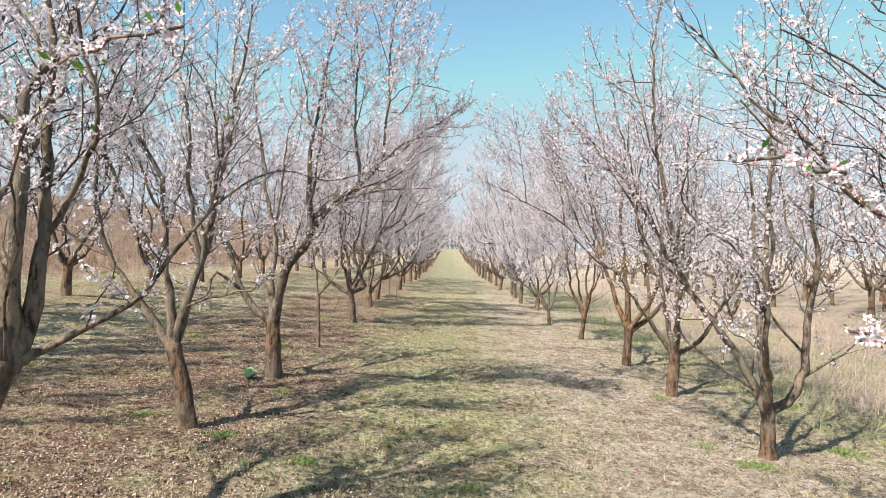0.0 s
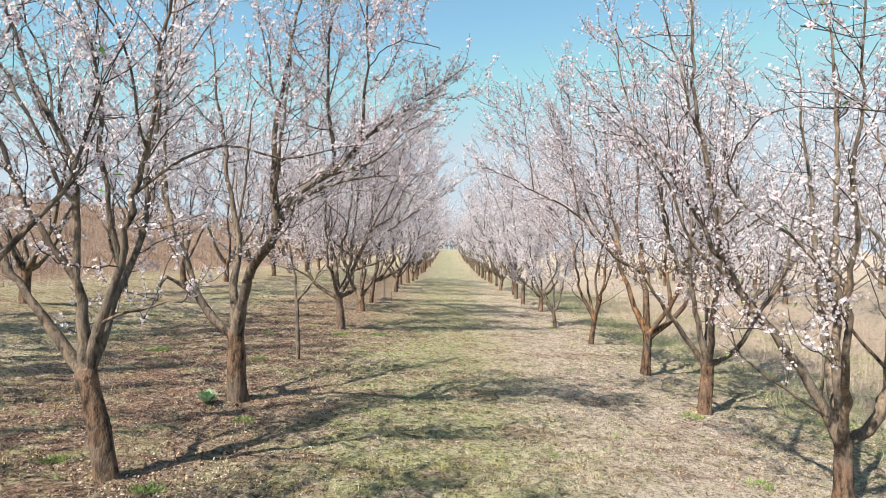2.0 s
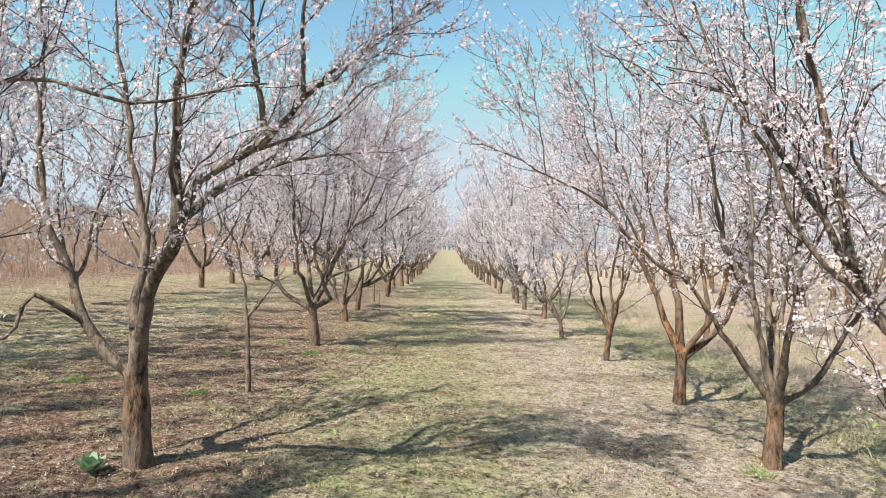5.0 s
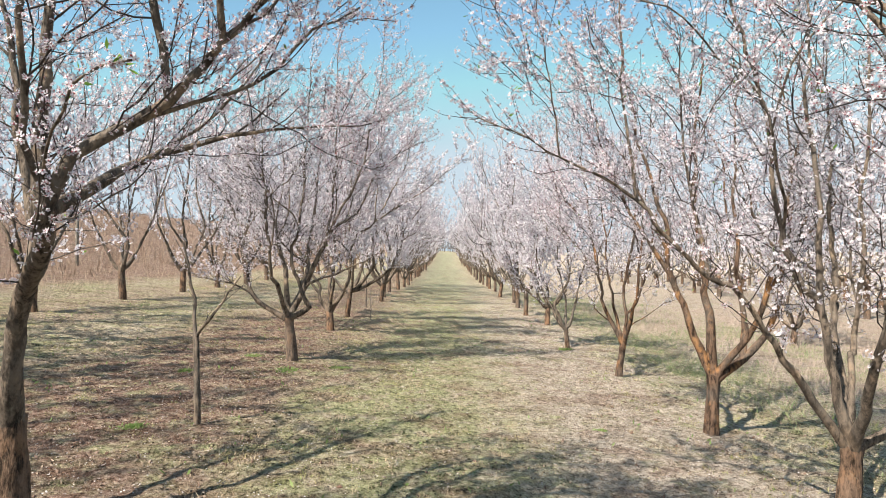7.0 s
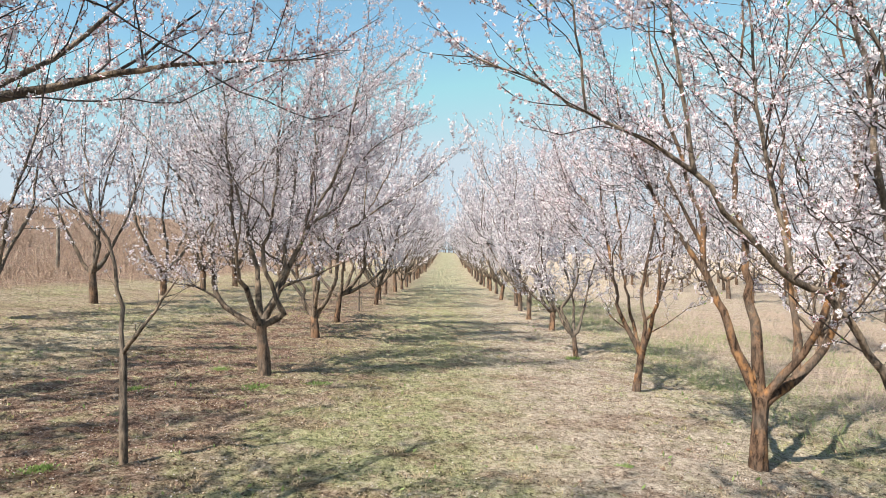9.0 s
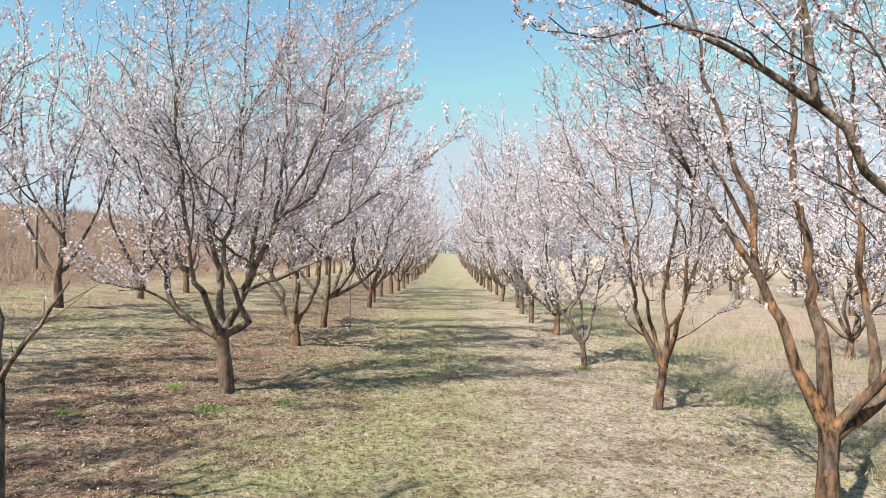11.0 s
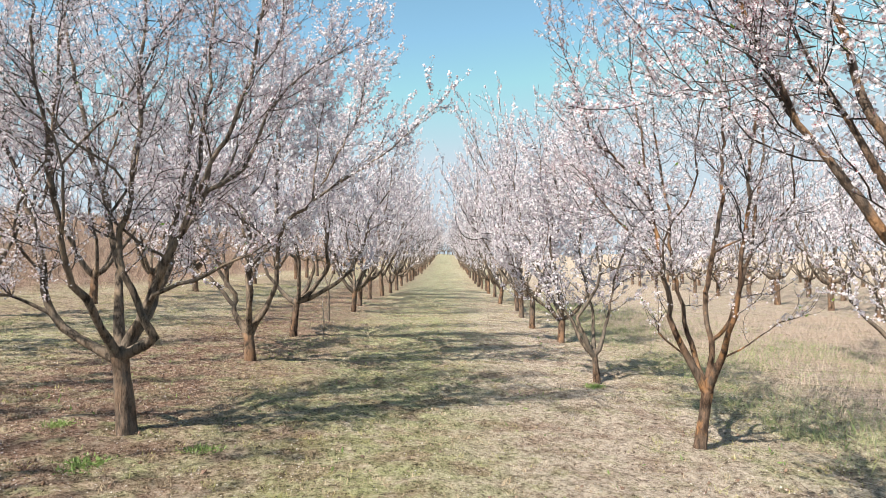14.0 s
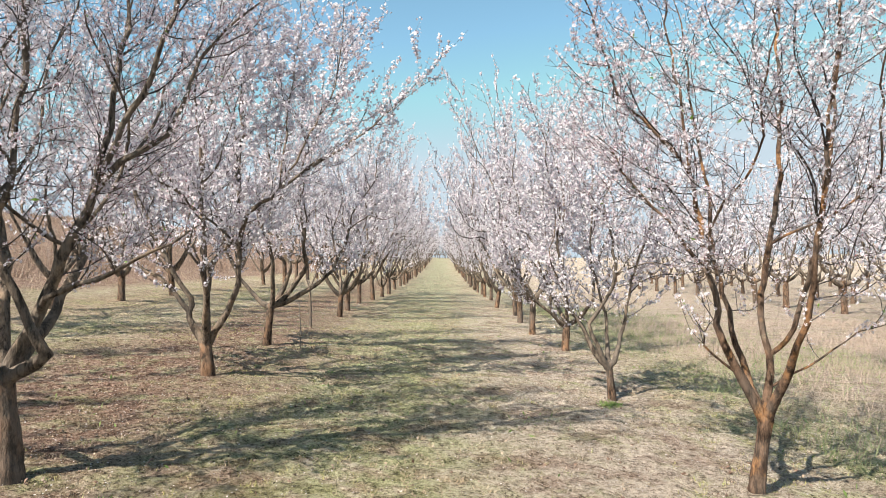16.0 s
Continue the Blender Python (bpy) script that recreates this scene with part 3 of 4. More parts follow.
almond_tree(-2.32, 5.9, 11, (-0.16, 0.0, 0.78), [
    limb((-0.15, 0.76), (0.31, 2.39), (0.42, 3.11), (0.58, 3.64), (0.66, 4.34), full=0.75, dy=-0.3),
    limb((-0.24, 0.90), (-0.37, 2.34), (-0.65, 2.75), (-1.11, 3.80), (-1.30, 4.61), full=0.75, dy=0.5),
    limb((-0.28, 0.95), (-0.79, 1.60), (-0.91, 2.12), (-0.96, 3.68), (-1.07, 4.40), full=0.75, dy=0),
    limb((-0.00, 1.56), (-0.01, 2.38), (0.07, 2.81), (-0.06, 3.36), (-0.06, 3.84), dy=-0.5, on=0, full=0.8),
    limb((-0.30, 1.42), (-0.54, 1.97), (-0.77, 2.60), (-1.07, 3.16), (-1.32, 3.75), dy=-0.4, on=1, full=0.75, r=0.7),
    limb((-0.06, 1.11), (0.23, 1.24), (0.64, 1.30), (0.78, 1.45), dy=-0.4, on=0, full=0.3, r=0.35),
    limb((-0.16, 0.78), (-0.1, 1.8), (0.0, 4.6), dy=1.3)],
    base_r=0.082, dense=1.1, label=BARE, lean_bow=0.015, limb_r=0.037)
almond_tree(-2.24, 8.5, 12, (-0.02, 0.0, 0.77), [
    limb((-0.08, 0.75), (-0.40, 1.05), (-0.83, 2.09), (-0.91, 2.47), (-0.93, 4.95), full=0.8, dy=0.2, r=0.75),
    limb((0.00, 0.81), (-0.10, 1.26), (-0.07, 1.67), (-0.25, 2.39), (-0.62, 4.78), full=0.8, dy=0.6, r=0.75),
    limb((0.06, 0.81), (0.25, 1.50, -0.30), (0.62, 1.97, -0.68), (0.56, 2.94, -0.6), (0.70, 3.80, -0.5), (0.90, 4.90, -0.4), full=0.9),
    limb((0.62, 1.97), (0.80, 2.25, -0.72), (1.19, 2.53, -0.62), (1.50, 2.86, -0.60), (2.50, 3.50, -0.92), on=2, full=1.0, r=0.7),
    limb((-0.47, 1.22), (-0.71, 1.40), (-0.77, 1.07), (-1.04, 1.07), (-1.31, 0.87), dy=-0.9, on=0, full=0.5, r=0.45),
    limb((0.62, 1.97), (0.74, 2.28, -0.05), (1.09, 2.53, 0.34), (2.07, 2.63, 0.35), on=2, full=0.8, r=0.7),
    limb((1.50, 2.86), (1.58, 3.50, -1.0), (1.65, 4.15, -1.26), (1.72, 4.85, -1.4), on=3, r=0.5),
    limb((1.19, 2.53), (1.15, 3.50, -0.75), (1.22, 4.75, -0.9), on=3, r=0.55),
    limb((0.60, 2.05), (0.90, 2.30, -1.1), (1.30, 2.42, -1.5), (1.62, 2.36, -1.85), on=2, full=0.25, r=0.14)],
    base_r=0.108, dense=1.3, label="blossoming almond tree with a stout dark trunk and forked limbs", limb_r=0.058)
almond_tree(-2.21, 15.36, 13, (-0.06, 0.0, 0.75), [
    limb((-0.11, 0.75), (-0.66, 1.09), (-0.78, 2.02), (-1.07, 2.75), (-1.94, 3.83), dy=-0.3),
    limb((-0.84, 1.99), (-0.70, 2.47), (-0.70, 3.12), (-0.51, 4.45), (-0.43, 5.85), dy=0, on=0, r=0.9),
    limb((-0.06, 0.81), (-0.15, 1.36), (-0.29, 1.85), (-0.85, 4.01), (-0.97, 5.6), dy=0.6),
    limb((0.02, 0.79), (0.58, 2.04), (1.06, 2.52), (1.60, 3.40), (2.14, 3.69), dy=0.2),
    limb((0.03, 0.76), (0.30, 0.90), (0.20, 1.12), (0.02, 1.78), (0.22, 2.60), (0.42, 5.5), dy=-0.3, r=0.85),
    limb((0.15, 1.19), (0.32, 1.29), (0.82, 1.50), (1.30, 1.67), (1.53, 1.88), dy=-0.3, on=3, full=0.7, r=0.7),
    limb((-0.65, 2.47), (0.02, 3.14), (0.58, 3.89), (0.85, 4.32), dy=-0.3, on=1, full=0.8, r=0.7),
    limb((0.61, 2.03), (0.68, 2.96), (0.68, 3.83), (0.68, 5.75), dy=0.6, on=3, r=0.8),
    limb((0.61, 2.03), (1.20, 3.30), (1.50, 4.60), (1.62, 5.70), dy=-0.2, on=3, r=0.75),
    limb((-0.06, 0.75), (0.1, 1.6), (0.3, 4.7), dy=1.4),
    limb((-0.06, 0.75), (-0.2, 1.7), (-0.2, 4.4), dy=-1.3),
    limb((-0.66, 1.09), (-0.95, 1.30), (-1.42, 1.42), dy=-0.4, on=0, full=1.4, r=0.5)],
    base_r=0.09, dense=1.2, label=FULL, limb_r=0.044)
almond_tree(-2.32, 19.5, 14, (-0.02, 0.0, 0.45), [
    limb((-0.09, 0.44), (-0.28, 0.78), (-0.26, 1.09), (-0.58, 1.49), (-1.89, 4.41), dy=0.2),
    limb((-0.30, 0.85), (-0.73, 1.36), (-1.11, 1.55), (-1.36, 2.15), (-1.85, 3.84), dy=0.6, on=0, r=0.8),
    limb((0.04, 0.45), (0.01, 1.48), (0.21, 1.72), (0.40, 2.10), (0.58, 5.79), dy=0),
    limb((0.07, 0.73), (0.42, 1.16), (0.65, 2.21), (2.24, 3.26), (3.09, 4.02), dy=-0.5, full=0.9),
    limb((0.03, 0.97), (-0.18, 2.91), (-0.02, 4.66), (0.08, 6.17), dy=0.8, on=2, r=0.9),
    limb((1.03, 2.54), (1.11, 3.68), (1.26, 4.87), (1.28, 5.66), dy=0.3, on=3, r=0.8),
    limb((1.03, 2.54), (1.80, 3.9), (2.05, 5.5), dy=-0.4, on=3, r=0.8),
    limb((0.0, 0.45), (0.2, 1.6), (0.3, 4.8), dy=-1.3, r=0.9)],
    base_r=0.095, dense=1.35, label=FULL, near=False, fine=True, limb_r=0.05)
almond_tree(-2.47, 22.9, 15, (0.10, 0.0, 0.78), [(-1.3, -0.2, 3.9), (2.3, 0.1, 3.4, 0.7), (1.6, -0.6, 5.2), (0.3, 1.2, 5.3), (0.5, -1.1, 5.1)], base_r=0.08, dense=1.35, label=FULL, near=False, fine=True)
# the row down the slope
almond_tree(3.45, 3.3, 20, (0.0, 0.0, 0.65), [
    limb((0.0, 0.65), (-0.35, 1.45), (-0.83, 2.28, 0.3), (-1.31, 2.77, 0.33), (-1.60, 3.03, 0.35), (-1.98, 3.49, 0.4), full=0.9),
    limb((-0.35, 1.45), (-0.75, 2.4, 0.0), (-0.95, 3.3, -0.1), (-1.05, 4.3, -0.1), on=0, full=0.9),
    limb((0.0, 0.65), (-0.8, 1.5, -0.4), (-1.7, 2.1, -1.1), (-2.3, 2.33, -1.6), (-2.66, 2.31, -1.85), full=0.25, r=0.17),
    limb((0.0, 0.65), (-0.7, 1.35, -0.5), (-1.6, 1.75, -1.2), (-2.38, 1.93, -1.75), full=0.25, r=0.14),
    (0.4, 1.3, 4.0), (1.1, 0.2, 4.0), (-0.2, -1.2, 4.0)], base_r=0.09, dense=0.7, label=BARE, leaves=14)
almond_tree(3.49, 6.68, 21, (-0, 0.0, 0.53), [
    limb((0.06, 0.53), (0.30, 0.73), (0.51, 2.22), (0.42, 2.56), (0.38, 4.89), full=0.78, dy=0),
    limb((-0.03, 0.61), (0.00, 1.86), (0.08, 2.49), (0.14, 3.17), (0.09, 5.07), full=0.78, dy=0.4),
    limb((-0.06, 0.66), (-0.28, 1.08), (-0.86, 1.90), (-1.17, 3.76), (-1.06, 5.06), full=0.78, dy=0.4),
    limb((-0.91, 1.97), (-1.08, 2.11), (-1.17, 2.47), (-1.81, 3.33), (-2.08, 3.57), dy=0.3, on=2, full=0.8, r=0.8),
    limb((0.36, 0.83), (0.79, 1.13), (1.17, 1.40), dy=0, on=0, full=0.5, r=0.5),
    limb((0.32, 1.12), (0.04, 1.45), (-0.17, 1.75), (-0.30, 1.98), dy=-0.2, on=0, full=0.4, r=0.4),
    limb((-0.13, 0.77), (-0.42, 0.88), (-0.92, 1.23), (-1.04, 1.53), dy=-0.2, on=2, full=0.3, r=0.4),
    limb((-0.15, 0.81), (-0.13, 1.30), dy=0, on=2, full=0.2, r=0.4),
    limb((0.0, 0.53), (0.2, 1.5), (0.3, 4.4), dy=1.3, full=0.7),
    limb((0.0, 0.53), (-0.3, 1.5), (-0.5, 4.3), dy=-1.1, r=0.8, full=0.7)],
    base_r=0.080, dense=1.0, label=BARE, limb_r=0.046)
almond_tree(3.52, 9.65, 22, (0.05, 0.0, 0.65), [
    limb((0.01, 0.66), (-0.19, 1.68), (-0.40, 2.00), (-0.74, 3.77), (-1.29, 5.42), full=0.78, dy=0),
    limb((-0.26, 1.68), (-0.18, 2.71), (-0.17, 3.53), (-0.14, 4.44), (-0.11, 5.55), full=0.78, dy=0.3, on=0),
    limb((0.09, 0.64), (0.38, 0.84), (0.81, 1.48), (1.03, 2.06), (1.13, 3.02), dy=-0.2, full=0.9, r=0.85),
    limb((0.03, 0.69), (0.13, 1.29), (0.30, 1.50), (0.52, 3.81), (0.62, 5.26), dy=0.6, full=0.9, r=0.7),
    limb((0.04, 0.62), (-0.285, 1.01, -0.06), (-0.68, 1.55, -0.14), (-0.88, 1.84, -0.19), (-1.12, 1.96, -0.23), (-1.455, 2.24, -0.28), (-1.70, 2.55, -0.31), (-1.89, 2.68, -0.31), (-2.29, 2.85, -0.34), (-2.525, 3.0, -0.38), (-2.88, 3.12, -0.42), full=0.7, r=0.75),
    limb((-1.12, 1.96), (-1.30, 2.80, -0.2), (-1.38, 3.9, -0.2), on=4, r=0.5),
    limb((-1.70, 2.55), (-1.80, 3.30, -0.3), (-1.85, 4.3, -0.3), on=4, r=0.42),
    limb((-2.29, 2.85), (-2.36, 3.40, -0.4), (-2.48, 4.0, -0.45), on=4, r=0.36),
    limb((0.05, 0.65), (0.3, 1.5), (0.6, 4.5), dy=1.2),
    limb((0.05, 0.65), (-0.1, 1.6), (-0.2, 4.3), dy=-1.2, r=0.9),
    limb((0.81, 1.48), (1.3, 2.2), (1.7, 3.9), dy=0.3, on=2)],
    base_r=0.09, dense=1.0, label="blossoming almond tree with one long low arching limb", limb_r=0.044)
almond_tree(3.6, 12.36, 23, (0.04, 0.0, 0.71), [
    limb((0.00, 0.73), (-0.42, 1.91), (-0.44, 2.62), (-0.72, 3.62), (-0.95, 5.24), dy=0.6, full=0.7),
    limb((0.00, 0.75), (-0.01, 1.85), (-0.09, 2.90), (0.02, 4.05), (0.21, 5.71), dy=0.5),
    limb((0.08, 0.68), (0.67, 1.20), (0.90, 2.15), (0.96, 3.34), (0.67, 5.17), dy=-0.1),
    limb((0.38, 0.93), (0.45, 1.41), (0.40, 2.34), (0.44, 3.40), (0.59, 5.41), dy=0.4, on=2, r=0.9),
    limb((-0.44, 2.25), (-0.62, 2.60), (-0.85, 3.30), (-1.20, 3.9), dy=0.7, on=0, full=0.8, r=0.55),
    limb((-0.42, 1.91), (-1.05, 3.1, 0.4), (-1.50, 4.7, 0.5), on=0, r=0.8),
    limb((0.04, 0.71), (0.5, 1.7), (0.8, 4.2), dy=-0.8),
    limb((0.90, 2.15), (1.4, 2.8), (1.7, 4.0), dy=0.5, on=2, r=0.9)],
    base_r=0.085, dense=1.15, label=ORANGE, limb_r=0.043, bark=ORANGE_BARK)
almond_tree(3.47, 16, 24, (0.09, 0.0, 0.62), [
    limb((0.05, 0.63), (-0.28, 1.37), (-0.50, 2.62), (-1.07, 3.30), (-1.40, 4.35), dy=0),
    limb((-0.27, 1.74), (-0.55, 2.12), (-0.89, 2.58), (-1.06, 2.99), dy=0.4, on=0, r=0.7),
    limb((0.10, 0.65), (0.17, 1.11), (0.14, 1.61), (0.37, 2.63), (0.46, 5.3), dy=0.3),
    limb((0.15, 1.12), (0.34, 1.32), (0.59, 2.19), (0.71, 3.10), (0.9, 5.2), dy=0, on=2, r=0.95),
    limb((-0.50, 2.62), (-0.54, 3.21), (-0.62, 3.79), (-0.70, 5.0), dy=0.1, on=0, r=0.8),
    limb((0.14, 0.79), (0.38, 1.04), (0.67, 1.25), (0.96, 1.37), dy=-0.2, on=2, full=0.4, r=0.35),
    limb((-0.14, 1.01), (-0.45, 1.22), (-0.44, 1.42), dy=-0.2, on=0, full=0.4, r=0.35),
    limb((0.09, 0.65), (0.0, 1.6), (-0.2, 4.9), dy=1.1, r=0.9),
    limb((0.09, 0.65), (0.2, 1.6), (0.3, 4.7), dy=-1.0, r=0.9)],
    base_r=0.062, dense=1.05, label=ORANGE, limb_r=0.033, bark=ORANGE_BARK)
almond_tree(3.25, 19.6, 25, (-0.05, 0.0, 0.50), [(-0.9, -0.1, 3.7, 0.7), (0.9, 0.1, 3.6, 0.7), (0.0, 0.8, 4.1), (-0.1, -0.7, 4.0)], base_r=0.055, dense=1.3, label=ORANGE, near=False, fine=True, limb_r=0.032)
almond_tree(3.56, 24.6, 26, (0.05, 0.0, 0.60), [(-1.4, 0.0, 4.6, 0.7), (1.2, 0.1, 4.3, 0.7), (0.2, 1.1, 4.6), (-0.4, -1.0, 4.6), (-1.7, -0.4, 2.6, 0.8)], base_r=0.09, dense=1.3, label=FULL, near=False, fine=True)


def sapling(x, y, seed, height, arms):
    """A young tree: one thin stem with two bare arms."""
    rng = np.random.default_rng(seed)
    root = new("sapling")
    tagged(root, "young almond sapling with a thin bare stem and two arms", "sapling", "orchard saplings")
    root.location = (x, y, gz(x, y))
    stem = grow((0, 0, -0.08), (0, 0, 1), height + 0.08, 0.6, rng, step=0.09, wander=0.035)
    part("stem", tubes_mesh("stem", [(stem, np.linspace(0.036, 0.028, len(stem)))], 8, LIMB_BARK, rng, 0.05), root)
    for tip in arms:
        line = limb_line(stem[-1] - np.array((0, 0, 0.02)), tip, rng, 1.0)
        arm = part("arm", tubes_mesh("arm", [(line, np.linspace(0.022, 0.006, len(line)))], 6, LIMB_BARK, rng, 0.04), root)
        sh, p, d = [], [], []
        for s in np.linspace(0.3, 0.95, 6):
            i = int(s * (len(line) - 2))
            b = grow(line[i], side_way(unit(line[i + 1] - line[i]), np.array((0, 0, 1)), rng, (25, 55)), rng.uniform(0.1, 0.4), 1.0, rng)
            sh.append((b, np.linspace(0.004, 0.0018, len(b))))
            p.append(b[-1]), d.append(rng.normal(size=3))
        part("twig_growth", tubes_mesh("twig_growth", sh, 4, TWIG, rng), arm, kind="stuff")
        part("blossoms", blossom_mesh(np.array(p), np.array(d), rng, True), arm, "a few pale pink blossoms", "stuff")


sapling(-2.20, 11.26, 51, 0.93, [(-0.28, 0.05, 1.55), (0.52, -0.1, 0.65)])
sapling(-2.35, 26.4, 52, 0.9, [(-0.2, 0.0, 1.0), (0.25, 0.1, 0.9)])

# ---- trees further off ----
def orchard_rows():
    rng = np.random.default_rng(77)
    kinds, lows, tiny = [], [], []
    for s in range(4):
        kinds.append(almond_tree(0, 0, 300 + s, (rng.normal(0, 0.05), rng.normal(0, 0.05), rng.uniform(0.42, 0.62)),
                                 vase(rng, 5 + s % 2, 1.6, 3.7), dense=(1.2, 1.3, 1.4, 1.3)[s], near=False, limb_r=0.040, bow=0.74, big=1.1))
    for s in range(3):
        lows.append(almond_tree(0, 0, 320 + s, (0, 0, rng.uniform(0.42, 0.62)), vase(rng, 4, 1.5, 3.7), dense=1.6, near=False, far=True, limb_r=0.040, big=1.35, bow=0.62))
    for s in range(3):
        tiny.append(almond_tree(0, 0, 340 + s, (0, 0, rng.uniform(0.42, 0.62)), vase(rng, 4, 1.6, 3.7), dense=0.55, near=False, far=True, limb_r=0.045, big=2.3, bow=0.62))
    spots = []
    spots += [(9.7, 22.3), (-1.4, 197), (0.2, 196), (1.6, 198), (3.0, 197), (4.6, 199), (-3.2, 198), (-0.6, 205), (1.0, 207), (2.4, 206)] + [(x, 222 + 3 * math.sin(5 * x)) for x in np.arange(-9, 12, 1.5)]
    for x, y0, y1, gap in ((-2.25, 29.3, 190, 3.1), (3.35, 28, 190, 3.2), (-8.6, 3.6, 80, 3.7), (17.5, 19, 78, 3.7), (22.0, 20, 80, 3.9), (27.0, 24, 84, 4.0), (33.0, 28, 86, 4.4)):
        spots += [(x, y) for y in np.arange(y0, y1, gap)]
    used = set()
    for x, y in spots:
        pool = kinds if y < 46 and x < 17 else lows if y < 95 else tiny
        k = int(rng.integers(len(pool)))
        tall = 1.2 if x < -5 else 1.22 if x < 0 else 1.25 if x < 5 else 1.05
        x, y = x + rng.normal(0, 0.15), y + rng.normal(0, 0.25)
        s = rng.uniform(0.9, 1.1) * (1.26 if x < -5 else 1.08 if x < 0 else 1.05 if x < 12 else 1.4)
        m = Matrix.LocRotScale((x, y, gz(x, y)), Euler((0, 0, rng.uniform(0, 6.28))), (s, s, s * tall * rng.uniform(0.92, 1.08)))
        if pool[k] in used:
            copy_thing(pool[k], m)
        else:
            used.add(pool[k])
            pool[k].matrix_basis = m
    for t in set(kinds + lows + tiny) - used:
        raise ValueError("an unplaced tree")


orchard_rows()


# ---- ground cover ----
def scatter(n, x0, x1, y0, y1, rng, near_bias=1.0):
    """Places on the ground, thicker towards the lower y."""
    u = rng.uniform(size=n)
    y = y0 + (y1 - y0) * u ** near_bias
    x = rng.uniform(x0, x1, n)
    return x, y


def clumpy(x, y, f, seed):
    """A patchy number from 0 to 1 over the ground."""
    a = np.sin(f * x + seed + 1.7 * np.sin(0.61 * f * y + seed)) * np.sin(0.83 * f * y + 2.1 * seed + 1.3 * np.sin(0.71 * f * x))
    b = np.sin(2.7 * f * x + 3 * seed + np.sin(2.1 * f * y)) * np.sin(2.3 * f * y + seed)
    return 0.5 + 0.33 * a + 0.17 * b


def blades(name, x, y, length, width, lean, material, label, category, rng, plain=False):
    """Grass: one bent, tapering blade at every place."""
    n = len(x)
    a = rng.uniform(0, 2 * np.pi, n)
    side = np.stack((np.cos(a), np.sin(a), np.zeros(n)), 1) * (width / 2)[:, None]
    b = rng.uniform(0, 2 * np.pi, n)
    out = np.stack((np.cos(b), np.sin(b), np.zeros(n)), 1) * (length * lean)[:, None]
    p = np.stack((x, y, gz(x, y) - 0.01), 1)
    up = np.array((0, 0, 1.0))
    h = length * np.sqrt(np.maximum(0.05, 1 - lean ** 2))
    v = np.stack((p - side, p + side, p + out * 0.4 + side * 0.6 + up * (h * 0.62)[:, None], p + out + up * h[:, None], p + out * 0.4 - side * 0.6 + up * (h * 0.62)[:, None]), 1)
    f = (np.arange(n) * 5)[:, None] + np.arange(5)
    if plain:
        v = v[:, (0, 1, 3)]
        f = np.arange(3 * n).reshape(n, 3)
    ob = new(name, mesh_from(name, [(v.reshape(-1, 3), f, 0)], [material]))
    return tagged(ob, label, category, kind="stuff")


def flakes(name, x, y, size, material, label, category, rng, flat=0.35):
    n = len(x)
    d = rng.normal(size=(n, 3)) * flat + np.array((0, 0, 1.0))
    v, f = stamp(BLOB_V, BLOB_F, np.stack((x, y, gz(x, y) + 0.006 + 0.15 * size), 1), d, size, rng)
    return tagged(new(name, mesh_from(name, [(v, f, 0)], [material])), label, category, kind="stuff")


